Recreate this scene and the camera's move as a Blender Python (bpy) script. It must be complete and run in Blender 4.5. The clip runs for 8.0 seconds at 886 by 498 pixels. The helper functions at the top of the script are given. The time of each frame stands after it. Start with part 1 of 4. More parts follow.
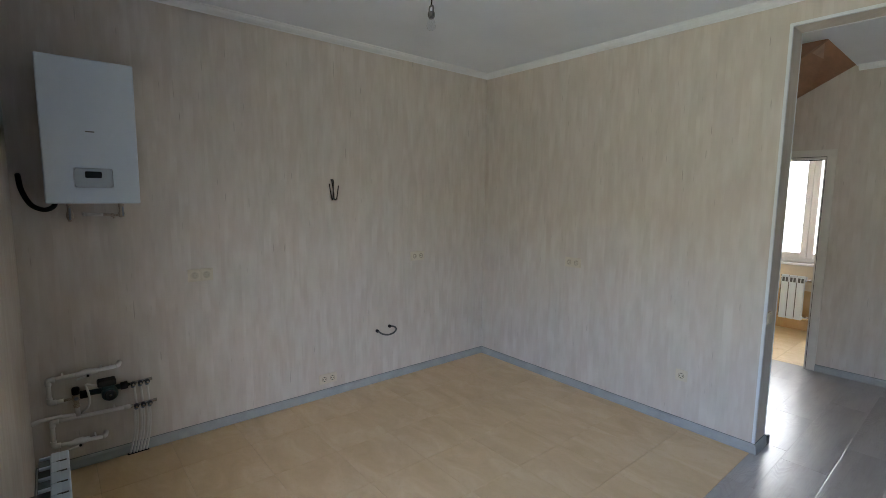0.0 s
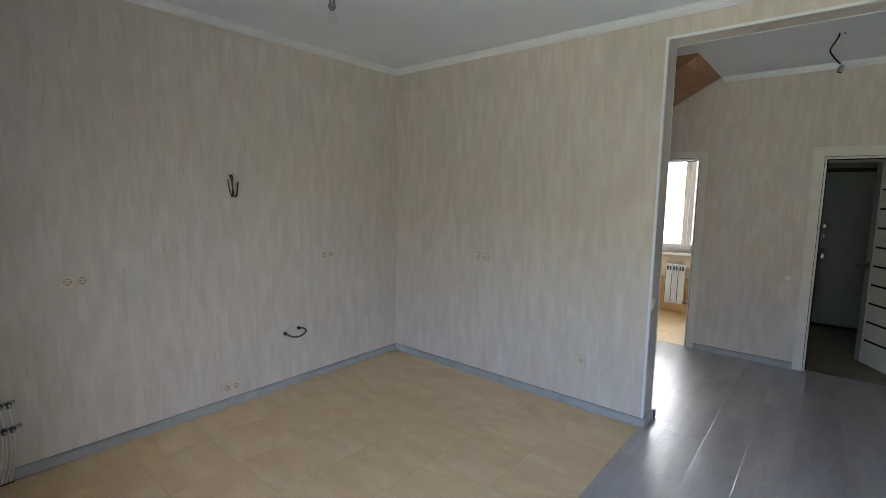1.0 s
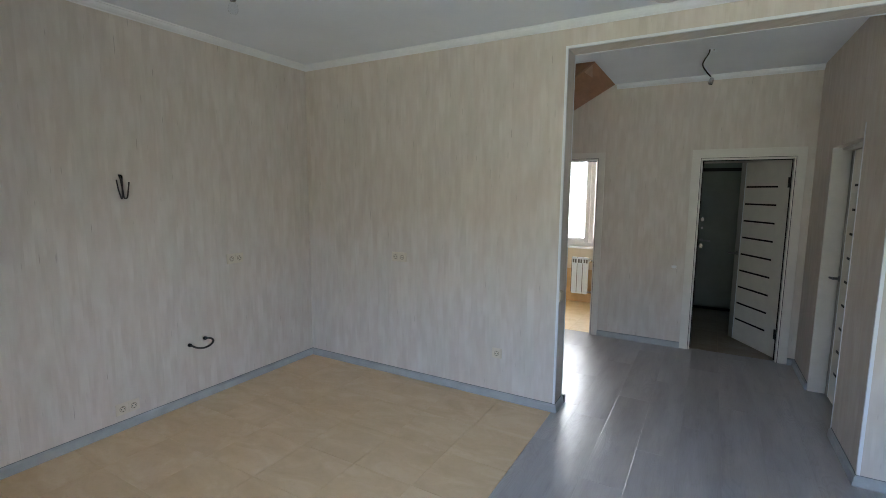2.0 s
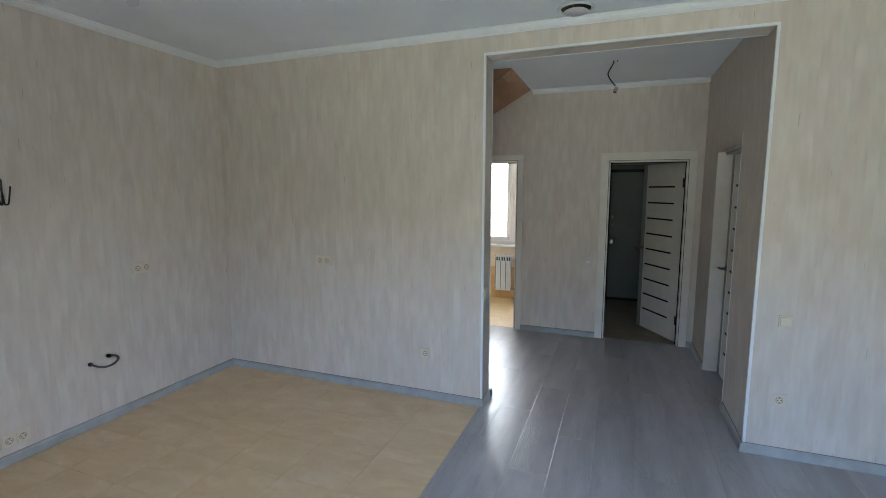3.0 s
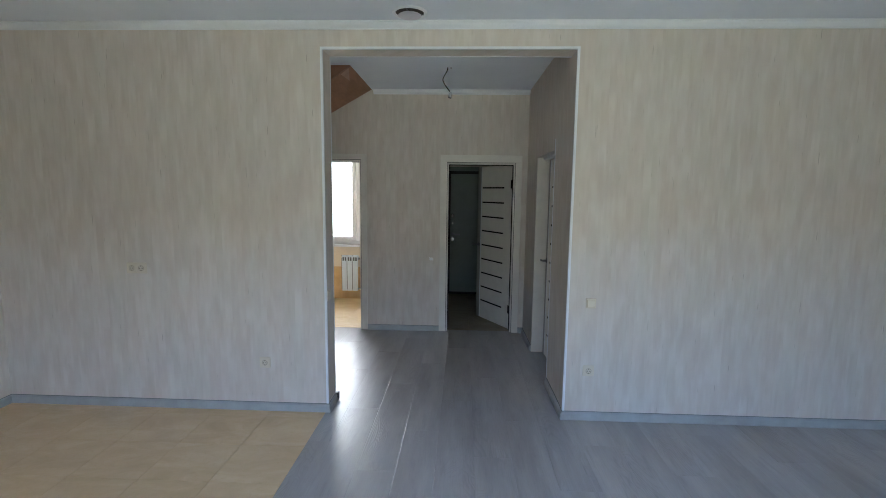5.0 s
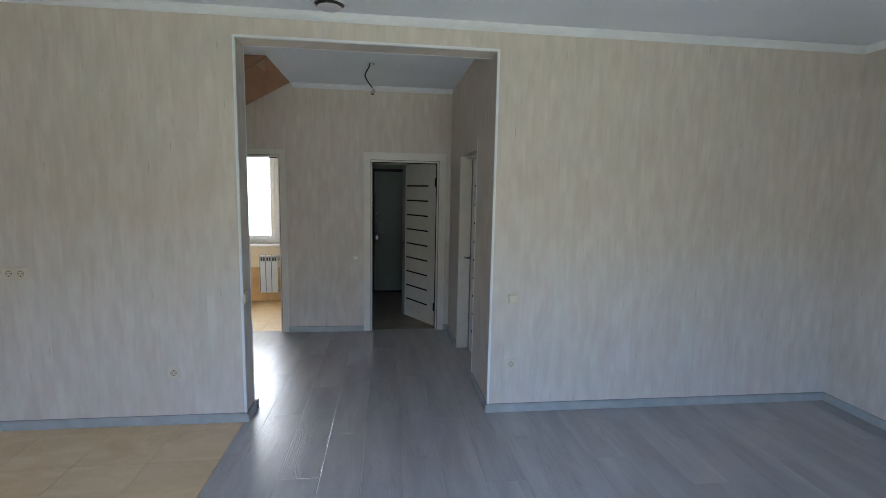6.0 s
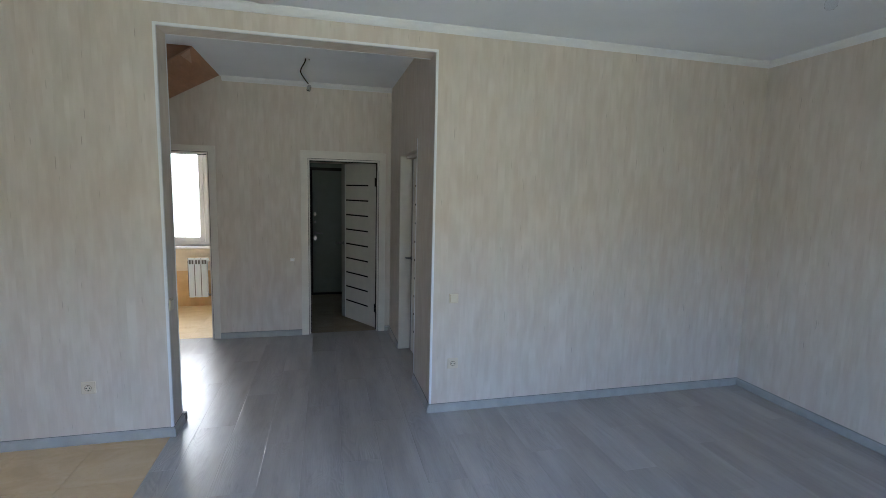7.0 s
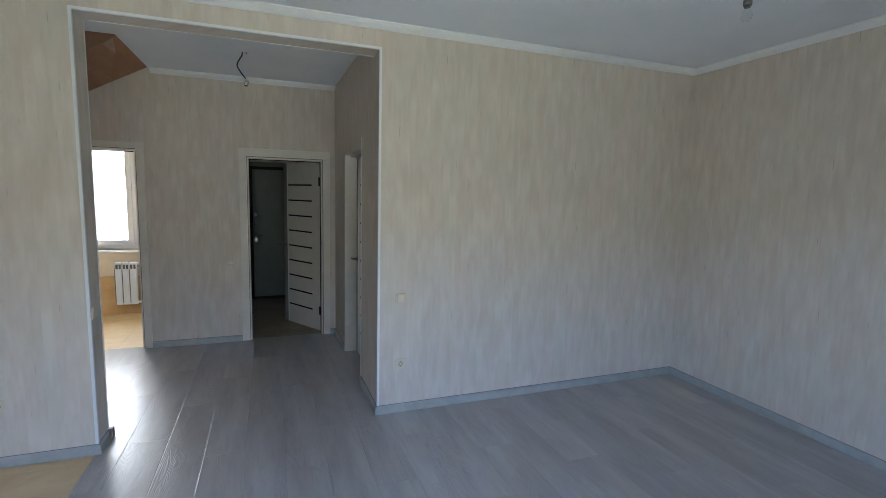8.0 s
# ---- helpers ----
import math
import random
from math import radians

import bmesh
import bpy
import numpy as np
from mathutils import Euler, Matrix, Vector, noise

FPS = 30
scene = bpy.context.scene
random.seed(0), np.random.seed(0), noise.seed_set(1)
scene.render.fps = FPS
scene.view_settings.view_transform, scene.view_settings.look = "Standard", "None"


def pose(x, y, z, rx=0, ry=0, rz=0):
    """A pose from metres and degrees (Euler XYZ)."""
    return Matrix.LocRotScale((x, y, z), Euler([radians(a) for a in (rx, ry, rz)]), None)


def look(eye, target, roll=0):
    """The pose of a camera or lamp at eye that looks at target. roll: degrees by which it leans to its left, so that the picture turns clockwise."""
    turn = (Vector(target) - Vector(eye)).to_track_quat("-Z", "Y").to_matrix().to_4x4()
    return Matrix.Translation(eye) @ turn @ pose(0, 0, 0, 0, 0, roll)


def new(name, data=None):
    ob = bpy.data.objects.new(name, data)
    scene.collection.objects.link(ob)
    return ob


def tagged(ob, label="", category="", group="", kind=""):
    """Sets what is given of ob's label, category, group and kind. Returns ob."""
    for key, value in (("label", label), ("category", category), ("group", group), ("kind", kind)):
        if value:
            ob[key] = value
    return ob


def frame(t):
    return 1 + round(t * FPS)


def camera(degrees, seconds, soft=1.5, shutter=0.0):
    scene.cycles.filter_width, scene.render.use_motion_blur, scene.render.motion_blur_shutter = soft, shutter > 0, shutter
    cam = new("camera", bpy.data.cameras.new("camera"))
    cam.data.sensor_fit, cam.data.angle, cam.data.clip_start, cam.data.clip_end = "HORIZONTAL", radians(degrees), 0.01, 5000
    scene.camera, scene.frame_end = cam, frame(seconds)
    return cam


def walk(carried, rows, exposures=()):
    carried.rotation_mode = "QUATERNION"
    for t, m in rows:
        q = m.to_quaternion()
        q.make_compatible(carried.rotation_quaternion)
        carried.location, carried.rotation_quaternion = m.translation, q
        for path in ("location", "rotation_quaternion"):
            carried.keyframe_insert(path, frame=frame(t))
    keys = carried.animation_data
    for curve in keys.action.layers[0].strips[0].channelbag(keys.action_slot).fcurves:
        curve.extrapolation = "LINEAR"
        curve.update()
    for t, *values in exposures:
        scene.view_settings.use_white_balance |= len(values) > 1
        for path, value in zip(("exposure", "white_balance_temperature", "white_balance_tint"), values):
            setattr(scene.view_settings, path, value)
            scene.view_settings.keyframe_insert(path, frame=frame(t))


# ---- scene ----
cam = camera(86.8, 8.0, 0.8)
PATH = [
    (0, (-0.099, 0.319, 1.632), (-1.621, 1.596, 1.402), 0.7),
    (0.5, (-0.099, 0.329, 1.63), (-1.497, 1.74, 1.396), 0.7),
    (1, (-0.069, 0.361, 1.637), (-1.341, 1.886, 1.396), 0.8),
    (1.5, (-0.065, 0.362, 1.644), (-1.193, 1.995, 1.399), 0.7),
    (3, (-0.041, 0.339, 1.67), (-0.744, 2.195, 1.424), 0.1),
    (3.5, (-0.039, 0.349, 1.676), (-0.599, 2.253, 1.431), 0.1),
    (4, (-0.023, 0.35, 1.672), (-0.435, 2.292, 1.431), 0.1),
    (4.5, (-0.003, 0.356, 1.66), (-0.254, 2.326, 1.422), 0.4),
    (6, (0.002, 0.375, 1.661), (0.24, 2.346, 1.416), 1.1),
    (6.5, (0.012, 0.384, 1.66), (0.377, 2.335, 1.418), 1.3),
    (7, (0.013, 0.39, 1.665), (0.495, 2.316, 1.424), 1.4),
    (7.5, (0.018, 0.395, 1.664), (0.605, 2.292, 1.428), 1.5),
    (8, (0.028, 0.396, 1.652), (0.722, 2.257, 1.42), 1.4),
]
EXPOSURE = 4.53
LIGHTING = [(0, -0.23, 5850, 10), (1.5, -0.20, 5760, 9), (3.5, -0.17, 5540, 8), (4.5, -0.19, 5500, 8), (6.5, -0.26, 5600, 9), (8, -0.25, 5620, 9)]
walk(cam, [(t, look(e, g, r)) for t, e, g, r in PATH], [(t, EXPOSURE + d, k, i) for t, d, k, i in LIGHTING])

# ---- daylight: clear sky, sun from the side of the house, none of it straight into the rooms ----
world = bpy.data.worlds.new("sky_world")
scene.world = world
world.use_nodes = True
wn = world.node_tree
sky = wn.nodes.new("ShaderNodeTexSky")
sky.sky_type = 'NISHITA'
sky.sun_disc = False
sky.dust_density = 4.5
sky.ozone_density = 0.5
sky.sun_elevation = radians(48)
sky.sun_rotation = radians(72)
wn.links.new(sky.outputs[0], wn.nodes["Background"].inputs[0])
wn.nodes["Background"].inputs[1].default_value = 0.15
sun = new("sun", bpy.data.lights.new("sun", 'SUN'))
sun.data.energy = 4.5
sun.data.angle = radians(0.5)
sun.data.color = (1.0, 0.95, 0.87)
sun.matrix_world = look((0, 0, 0), (-math.sin(radians(72)) * math.cos(radians(48)), -math.cos(radians(72)) * math.cos(radians(48)), -math.sin(radians(48))))


# ---- plan, in metres ----
XW, XE = -3.48, 3.615          # faces of the west and east walls
YS, YN, YNB = 0.163, 3.70, 3.90  # south wall, north partition front and back
ZC = 2.803                      # ceiling
OX0, OX1, OZ = -0.989, 0.763, 2.632   # wide opening to the hall
YH, YHB = 5.845, 5.965          # far wall of the hall
BX0, BX1, BZ = -1.97, -1.187, 2.027   # doorway to the bathroom
DX0, DX1, DZ = -0.190, 0.606, 2.003     # doorway to the vestibule
SX0, SX1, SZ = 4.335, 5.19, 2.015       # side door of the hall, along y
YB = 7.45                       # far wall of the bathroom
YE = 7.93                       # entrance door
EDGE = -1.006                    # where tiles meet laminate


# ---- materials ----
def node(nt, kind, ins=None, operation="", data_type="", blend_type=""):
    n = nt.nodes.new("ShaderNode" + kind)
    if operation:
        n.operation = operation
    if data_type:
        n.data_type = data_type
    if blend_type:
        n.blend_type = blend_type
    for k, v in (ins or {}).items():
        if isinstance(v, bpy.types.NodeSocket):
            nt.links.new(v, n.inputs[k])
        else:
            n.inputs[k].default_value = v
    return n


def material(name, color=(0.8, 0.8, 0.8), rough=0.5, metal=0.0):
    m = bpy.data.materials.new(name)
    m.use_nodes = True
    b = m.node_tree.nodes["Principled BSDF"]
    b.inputs["Base Color"].default_value = (*color, 1)
    b.inputs["Roughness"].default_value = rough
    b.inputs["Metallic"].default_value = metal
    return m, m.node_tree, b


def ramp(nt, fac, stops):
    r = node(nt, "ValToRGB", {0: fac})
    els = r.color_ramp.elements
    while len(els) < len(stops):
        els.new(0.5)
    for e, (p, c) in zip(els, stops):
        e.position = p
        e.color = (*c, 1) if len(c) == 3 else c
    return r.outputs[0]


def mix(nt, fac, a, b, mode='MIX'):
    n = node(nt, "Mix", data_type='RGBA', blend_type=mode)
    for i, v in ((0, fac), (6, a), (7, b)):
        if isinstance(v, bpy.types.NodeSocket):
            nt.links.new(v, n.inputs[i])
        elif i == 0:
            n.inputs[0].default_value = v
        else:
            n.inputs[i].default_value = (*v, 1)
    return n.outputs[2]


def bump(nt, b, height, strength, dist=0.01):
    n = node(nt, "Bump", {"Strength": strength, "Distance": dist, "Height": height})
    nt.links.new(n.outputs[0], b.inputs["Normal"])


def noise_tex(nt, vec, scale, detail=3.0, rough=0.5, distortion=0.0):
    return node(nt, "TexNoise", {"Vector": vec, "Scale": scale, "Detail": detail, "Roughness": rough, "Distortion": distortion}).outputs[0]


def scaled(nt, vec, s):
    return node(nt, "VectorMath", {0: vec, 1: s}, operation='MULTIPLY').outputs[0]


def place(nt):
    return node(nt, "NewGeometry").outputs["Position"]


def wallpaper_material():
    m, nt, b = material("striped_wallpaper", rough=0.62)
    p = node(nt, "SeparateXYZ", {0: place(nt)})
    s = node(nt, "Math", {0: p.outputs[0], 1: p.outputs[1]}, operation='ADD').outputs[0]
    v = node(nt, "CombineXYZ", {0: s, 2: p.outputs[2]}).outputs[0]

    def columns(per_metre, along, shift):
        """Upright bars of one width, each with its own run of light and dark along its height."""
        n = node(nt, "Math", {0: node(nt, "Math", {0: s, 1: per_metre}, operation='MULTIPLY').outputs[0]}, operation='FLOOR').outputs[0]
        w = node(nt, "CombineXYZ", {0: node(nt, "Math", {0: n, 1: 7.31}, operation='MULTIPLY').outputs[0], 1: shift,
                                    2: node(nt, "Math", {0: p.outputs[2], 1: along}, operation='MULTIPLY').outputs[0]}).outputs[0]
        return noise_tex(nt, w, 1.0, 1, 0.5)
    bars = columns(19.0, 3.6, 0.0)
    slim = columns(55.0, 5.0, 3.7)
    wide = noise_tex(nt, scaled(nt, v, (15, 1, 3.2)), 1.0, 2, 0.5)
    fine = noise_tex(nt, scaled(nt, v, (90, 1, 8.0)), 1.0, 3, 0.65)
    hair = columns(210.0, 6.0, 8.1)
    tint = noise_tex(nt, scaled(nt, v, (7.5, 1, 1.7)), 1.0, 2, 0.5)
    soft = noise_tex(nt, scaled(nt, v, (1.2, 1, 0.9)), 1.0, 2, 0.5)
    c = ramp(nt, wide, [(0.34, (0.572, 0.510, 0.443)), (0.50, (0.605, 0.547, 0.482)), (0.66, (0.640, 0.585, 0.522))])
    c = mix(nt, ramp(nt, tint, [(0.38, (0.35, 0.35, 0.35)), (0.52, (0, 0, 0))]), c, (0.62, 0.530, 0.465))
    c = mix(nt, ramp(nt, tint, [(0.50, (0, 0, 0)), (0.64, (0.35, 0.35, 0.35))]), c, (0.570, 0.550, 0.472))
    c = mix(nt, ramp(nt, bars, [(0.52, (0, 0, 0)), (0.68, (0.33, 0.33, 0.33))]), c, (0.725, 0.680, 0.622))
    c = mix(nt, ramp(nt, bars, [(0.30, (0.20, 0.20, 0.20)), (0.48, (0, 0, 0))]), c, (0.480, 0.418, 0.352))
    c = mix(nt, ramp(nt, slim, [(0.56, (0, 0, 0)), (0.70, (0.20, 0.20, 0.20))]), c, (0.73, 0.685, 0.63))
    c = mix(nt, ramp(nt, slim, [(0.30, (0.15, 0.15, 0.15)), (0.44, (0, 0, 0))]), c, (0.455, 0.395, 0.330))
    c = mix(nt, ramp(nt, fine, [(0.52, (0, 0, 0)), (0.75, (0.16, 0.16, 0.16))]), c, (0.72, 0.67, 0.62))
    c = mix(nt, ramp(nt, hair, [(0.725, (0, 0, 0)), (0.785, (0.52, 0.52, 0.52))]), c, (0.25, 0.215, 0.165))
    c = mix(nt, ramp(nt, soft, [(0.3, (0.15, 0.15, 0.15)), (0.7, (0, 0, 0))]), c, (0.47, 0.41, 0.34))
    nt.links.new(c, b.inputs["Base Color"])
    bump(nt, b, fine, 0.25, 0.002)
    return m


def ceiling_material():
    m, nt, b = material("matt_white_ceiling_paint", rough=0.8)
    n = noise_tex(nt, place(nt), 2.2, 4)
    nt.links.new(ramp(nt, n, [(0.3, (0.72, 0.755, 0.81)), (0.7, (0.77, 0.805, 0.86))]), b.inputs["Base Color"])
    bump(nt, b, noise_tex(nt, place(nt), 140, 2), 0.08, 0.002)
    return m


def paint_material(name, color, rough=0.4, vary=0.06):
    m, nt, b = material(name, color, rough)
    n = noise_tex(nt, place(nt), 9, 4, 0.6)
    lo = tuple(x * (1 - vary) for x in color)
    hi = tuple(min(1, x * (1 + vary)) for x in color)
    nt.links.new(ramp(nt, n, [(0.3, lo), (0.7, hi)]), b.inputs["Base Color"])
    nt.links.new(ramp(nt, noise_tex(nt, place(nt), 30, 3), [(0.3, (max(0.29, rough * 0.85),) * 3), (0.7, (min(1, max(0.31, rough * 1.2)),) * 3)]), b.inputs["Roughness"])
    return m


def laminate_material():
    m, nt, b = material("grey_oak_laminate", rough=0.3)
    info = node(nt, "ObjectInfo").outputs["Random"]
    off = node(nt, "CombineXYZ", {0: node(nt, "Math", {0: info, 1: 37.0}, operation='MULTIPLY').outputs[0],
                                  1: node(nt, "Math", {0: info, 1: 91.0}, operation='MULTIPLY').outputs[0]}).outputs[0]
    v = node(nt, "VectorMath", {0: place(nt), 1: off}, operation='ADD').outputs[0]
    rings = noise_tex(nt, scaled(nt, v, (6.0, 1.5, 1)), 1.0, 2, 0.5, 0.6)
    wave = node(nt, "Math", {0: node(nt, "Math", {0: rings, 1: 130.0}, operation='MULTIPLY').outputs[0]}, operation='SINE').outputs[0]
    patch = ramp(nt, noise_tex(nt, scaled(nt, v, (4.0, 1.1, 1)), 1.0, 1, 0.5), [(0.48, (0, 0, 0)), (0.62, (1, 1, 1))])
    lines = node(nt, "Math", {0: wave, 1: patch}, operation='MULTIPLY').outputs[0]
    pores = noise_tex(nt, scaled(nt, v, (160, 5, 1)), 1.0, 3, 0.6)
    cloud = noise_tex(nt, scaled(nt, v, (5, 0.8, 1)), 1.0, 3, 0.55)
    c = ramp(nt, cloud, [(0.28, (0.278, 0.258, 0.242)), (0.5, (0.355, 0.332, 0.314)), (0.72, (0.432, 0.405, 0.386))])
    c = mix(nt, ramp(nt, pores, [(0.33, (0.17, 0.17, 0.17)), (0.50, (0, 0, 0))]), c, (0.20, 0.195, 0.195))
    c = mix(nt, ramp(nt, lines, [(0.2, (0, 0, 0)), (1.0, (0.22, 0.22, 0.22))]), c, (0.21, 0.205, 0.205))
    fleck = noise_tex(nt, scaled(nt, v, (22, 3.5, 1)), 1.0, 4, 0.6)
    c = mix(nt, ramp(nt, fleck, [(0.30, (0.26, 0.26, 0.26)), (0.45, (0, 0, 0))]), c, (0.195, 0.185, 0.18))
    c = mix(nt, ramp(nt, fleck, [(0.56, (0, 0, 0)), (0.72, (0.18, 0.18, 0.18))]), c, (0.50, 0.475, 0.455))
    tone = node(nt, "MapRange", {0: info, 3: 0.96, 4: 1.04}).outputs[0]
    c = mix(nt, 1.0, c, node(nt, "CombineXYZ", {0: tone, 1: tone, 2: tone}).outputs[0], 'MULTIPLY')
    nt.links.new(c, b.inputs["Base Color"])
    h = node(nt, "Math", {0: node(nt, "Math", {0: lines, 1: 0.7}, operation='MULTIPLY').outputs[0], 1: pores}, operation='ADD').outputs[0]
    bump(nt, b, h, 0.30, 0.0016)
    b.inputs["Coat Weight"].default_value = 0.58
    b.inputs["Coat Roughness"].default_value = 0.26
    nt.links.new(ramp(nt, cloud, [(0.3, (0.285, 0.285, 0.285)), (0.7, (0.34, 0.34, 0.34))]), b.inputs["Roughness"])
    return m


def tile_material(name, dark, mid, light, rough):
    m, nt, b = material(name, rough=rough)
    info = node(nt, "ObjectInfo").outputs["Random"]
    off = node(nt, "CombineXYZ", {0: node(nt, "Math", {0: info, 1: 53.0}, operation='MULTIPLY').outputs[0], 2: info}).outputs[0]
    v = node(nt, "VectorMath", {0: place(nt), 1: off}, operation='ADD').outputs[0]
    big = noise_tex(nt, scaled(nt, v, (3.0, 6.0, 3.0)), 1.0, 4, 0.6, 0.8)
    small = noise_tex(nt, v, 38, 4, 0.6)
    c = ramp(nt, big, [(0.28, dark), (0.5, mid), (0.72, light)])
    c = mix(nt, ramp(nt, small, [(0.56, (0, 0, 0)), (0.72, (0.35, 0.35, 0.35))]), c, dark)
    nt.links.new(c, b.inputs["Base Color"])
    nt.links.new(ramp(nt, small, [(0.3, (max(0.29, rough * 0.85),) * 3), (0.7, (max(0.34, rough * 1.15),) * 3)]), b.inputs["Roughness"])
    bump(nt, b, small, 0.05, 0.002)
    return m


def wood_material():
    m, nt, b = material("varnished_pine", rough=0.5)
    v = place(nt)
    g = noise_tex(nt, scaled(nt, v, (3, 3, 30)), 1.0, 4, 0.6, 0.5)
    nt.links.new(ramp(nt, g, [(0.3, (0.28, 0.130, 0.062)), (0.7, (0.43, 0.220, 0.112))]), b.inputs["Base Color"])
    return m


def ground_material():
    m, nt, b = material("dry_grass_and_soil", rough=0.95)
    n = noise_tex(nt, place(nt), 0.35, 6, 0.65)
    nt.links.new(ramp(nt, n, [(0.3, (0.075, 0.082, 0.048)), (0.6, (0.135, 0.130, 0.088)), (0.8, (0.20, 0.19, 0.145))]), b.inputs["Base Color"])
    return m


def hedge_material():
    m, nt, b = material("unseen_hedge", rough=0.9)
    n = noise_tex(nt, place(nt), 2.5, 8, 0.7)
    nt.links.new(ramp(nt, n, [(0.3, (0.062, 0.060, 0.043)), (0.7, (0.134, 0.128, 0.098))]), b.inputs["Base Color"])
    return m


def glass_material(name, tint=(1, 1, 1), rough=0.0):
    m, nt, b = material(name, tint, rough)
    b.inputs["Transmission Weight"].default_value = 1.0
    b.inputs["IOR"].default_value = 1.02 if name == "window_glass" else 1.06
    return m


def rusty_material():
    """Tarnished brass: brown with paler worn spots."""
    m, nt, b = material("tarnished_brass", rough=0.5)
    tex = nt.nodes.new("ShaderNodeTexNoise")
    tex.inputs["Scale"].default_value = 90.0
    tex.inputs["Detail"].default_value = 5.0
    ramp = nt.nodes.new("ShaderNodeValToRGB")
    ramp.color_ramp.elements[0].position = 0.38
    ramp.color_ramp.elements[0].color = (0.17, 0.11, 0.068, 1)
    ramp.color_ramp.elements[1].position = 0.66
    ramp.color_ramp.elements[1].color = (0.74, 0.66, 0.55, 1)
    nt.links.new(tex.outputs["Fac"], ramp.inputs["Fac"])
    nt.links.new(ramp.outputs["Color"], b.inputs["Base Color"])
    b.inputs["Metallic"].default_value = 0.35
    return m


M_PAPER = wallpaper_material()
M_CEIL = ceiling_material()
M_WHITE = paint_material("white_polymer_trim", (0.76, 0.78, 0.80), 0.42, 0.03)
M_DOOR = paint_material("cream_white_door_film", (0.66, 0.628, 0.565), 0.42, 0.05)
M_STILE = paint_material("darker_grey_stile", (0.30, 0.29, 0.265), 0.45, 0.05)
M_BASE = paint_material("blue_grey_plastic_skirting", (0.35, 0.36, 0.355), 0.35, 0.10)
M_GAPSHADE = paint_material("skirting_gap_shade", (0.17, 0.175, 0.175), 0.6, 0.10)
M_BASECAP = paint_material("dark_grey_plastic_cap", (0.12, 0.125, 0.13), 0.4, 0.10)
M_LAM = laminate_material()
M_TILE = tile_material("beige_stone_look_tile", (0.595, 0.418, 0.222), (0.66, 0.478, 0.270), (0.72, 0.550, 0.338), 0.42)
M_GROUT = paint_material("beige_grout", (0.50, 0.375, 0.225), 0.9, 0.2)
M_SUB = paint_material("grey_joint", (0.16, 0.16, 0.165), 0.8, 0.1)
M_TILE_BATH = tile_material("yellow_beige_bathroom_tile", (0.58, 0.42, 0.20), (0.64, 0.48, 0.25), (0.70, 0.55, 0.32), 0.4)
M_TILE_BROWN = tile_material("brown_vestibule_tile", (0.20, 0.165, 0.105), (0.25, 0.21, 0.14), (0.30, 0.26, 0.18), 0.5)
M_TILE_ORANGE = tile_material("orange_beige_wall_tile", (0.52, 0.33, 0.14), (0.60, 0.40, 0.19), (0.66, 0.47, 0.25), 0.3)
M_TILE_CREAM = tile_material("cream_wall_tile", (0.66, 0.57, 0.42), (0.72, 0.63, 0.48), (0.77, 0.69, 0.55), 0.3)
M_WOOD = wood_material()
M_STRINGER = paint_material("darker_brown_stringer", (0.25, 0.130, 0.075), 0.5, 0.12)
M_WOODLIT = paint_material("reflected_light_pine", (0.50, 0.335, 0.235), 0.6, 0.12)
M_GROUND = ground_material()
M_HEDGE = hedge_material()
# Emission for the board that stands in for bright sky.
M_GLOWBOARD, glow_nodes, glow_bsdf = material("sky_glow_board", (0.0, 0.0, 0.0), 1.0)
glow_bsdf.inputs["Emission Color"].default_value = (1.0, 0.96, 0.90, 1)
glow_bsdf.inputs["Emission Strength"].default_value = 0.66
M_FACADE = paint_material("plain_render_facade", (0.55, 0.5, 0.42), 0.9, 0.1)
M_PVC = paint_material("white_window_pvc", (0.80, 0.80, 0.80), 0.3, 0.02)
M_GLASS = glass_material("window_glass")
M_VENT = paint_material("greyed_vent_plastic", (0.64, 0.62, 0.66), 0.5, 0.05)
M_THROAT = paint_material("shaded_vent_throat", (0.10, 0.085, 0.08), 0.8, 0.15)
M_BULB = glass_material("bulb_glass", (0.92, 0.94, 0.96), 0.0)
M_ENAMEL = paint_material("white_enamel_steel", (0.62, 0.695, 0.77), 0.32, 0.02)
M_PANEL = paint_material("grey_control_plastic", (0.30, 0.33, 0.37), 0.4, 0.03)
M_BEZEL = paint_material("mid_grey_panel", (0.40, 0.45, 0.50), 0.4, 0.03)
M_BLACK = paint_material("black_rubber", (0.010, 0.010, 0.011), 0.55, 0.2)
M_BLACK.node_tree.nodes["Principled BSDF"].inputs["Specular IOR Level"].default_value = 0.3
M_BLACKGLASS = paint_material("dark_display_glass", (0.004, 0.006, 0.009), 0.6, 0.1)
M_BLACKGLASS.node_tree.nodes["Principled BSDF"].inputs["Specular IOR Level"].default_value = 0.25
M_CHROME = material("brushed_chrome", (0.62, 0.62, 0.63), 0.22, 1.0)[0]
M_GUN = material("dark_nickel", (0.22, 0.22, 0.23), 0.3, 1.0)[0]
M_STEEL = paint_material("dull_steel", (0.14, 0.14, 0.14), 0.45, 0.15)
M_STEELDULL = paint_material("dark_braided_steel", (0.075, 0.073, 0.070), 0.4, 0.25)
M_RUST = rusty_material()
M_STEELDARK = paint_material("dark_blue_steel", (0.035, 0.042, 0.055), 0.45, 0.15)
M_STEELBLUE = paint_material("blue_grey_steel", (0.24, 0.27, 0.32), 0.36, 0.12)
M_COPPER = paint_material("dark_copper_cable", (0.022, 0.014, 0.011), 0.5, 0.2)
M_PPR = paint_material("white_polypropylene_pipe", (0.70, 0.675, 0.635), 0.5, 0.05)
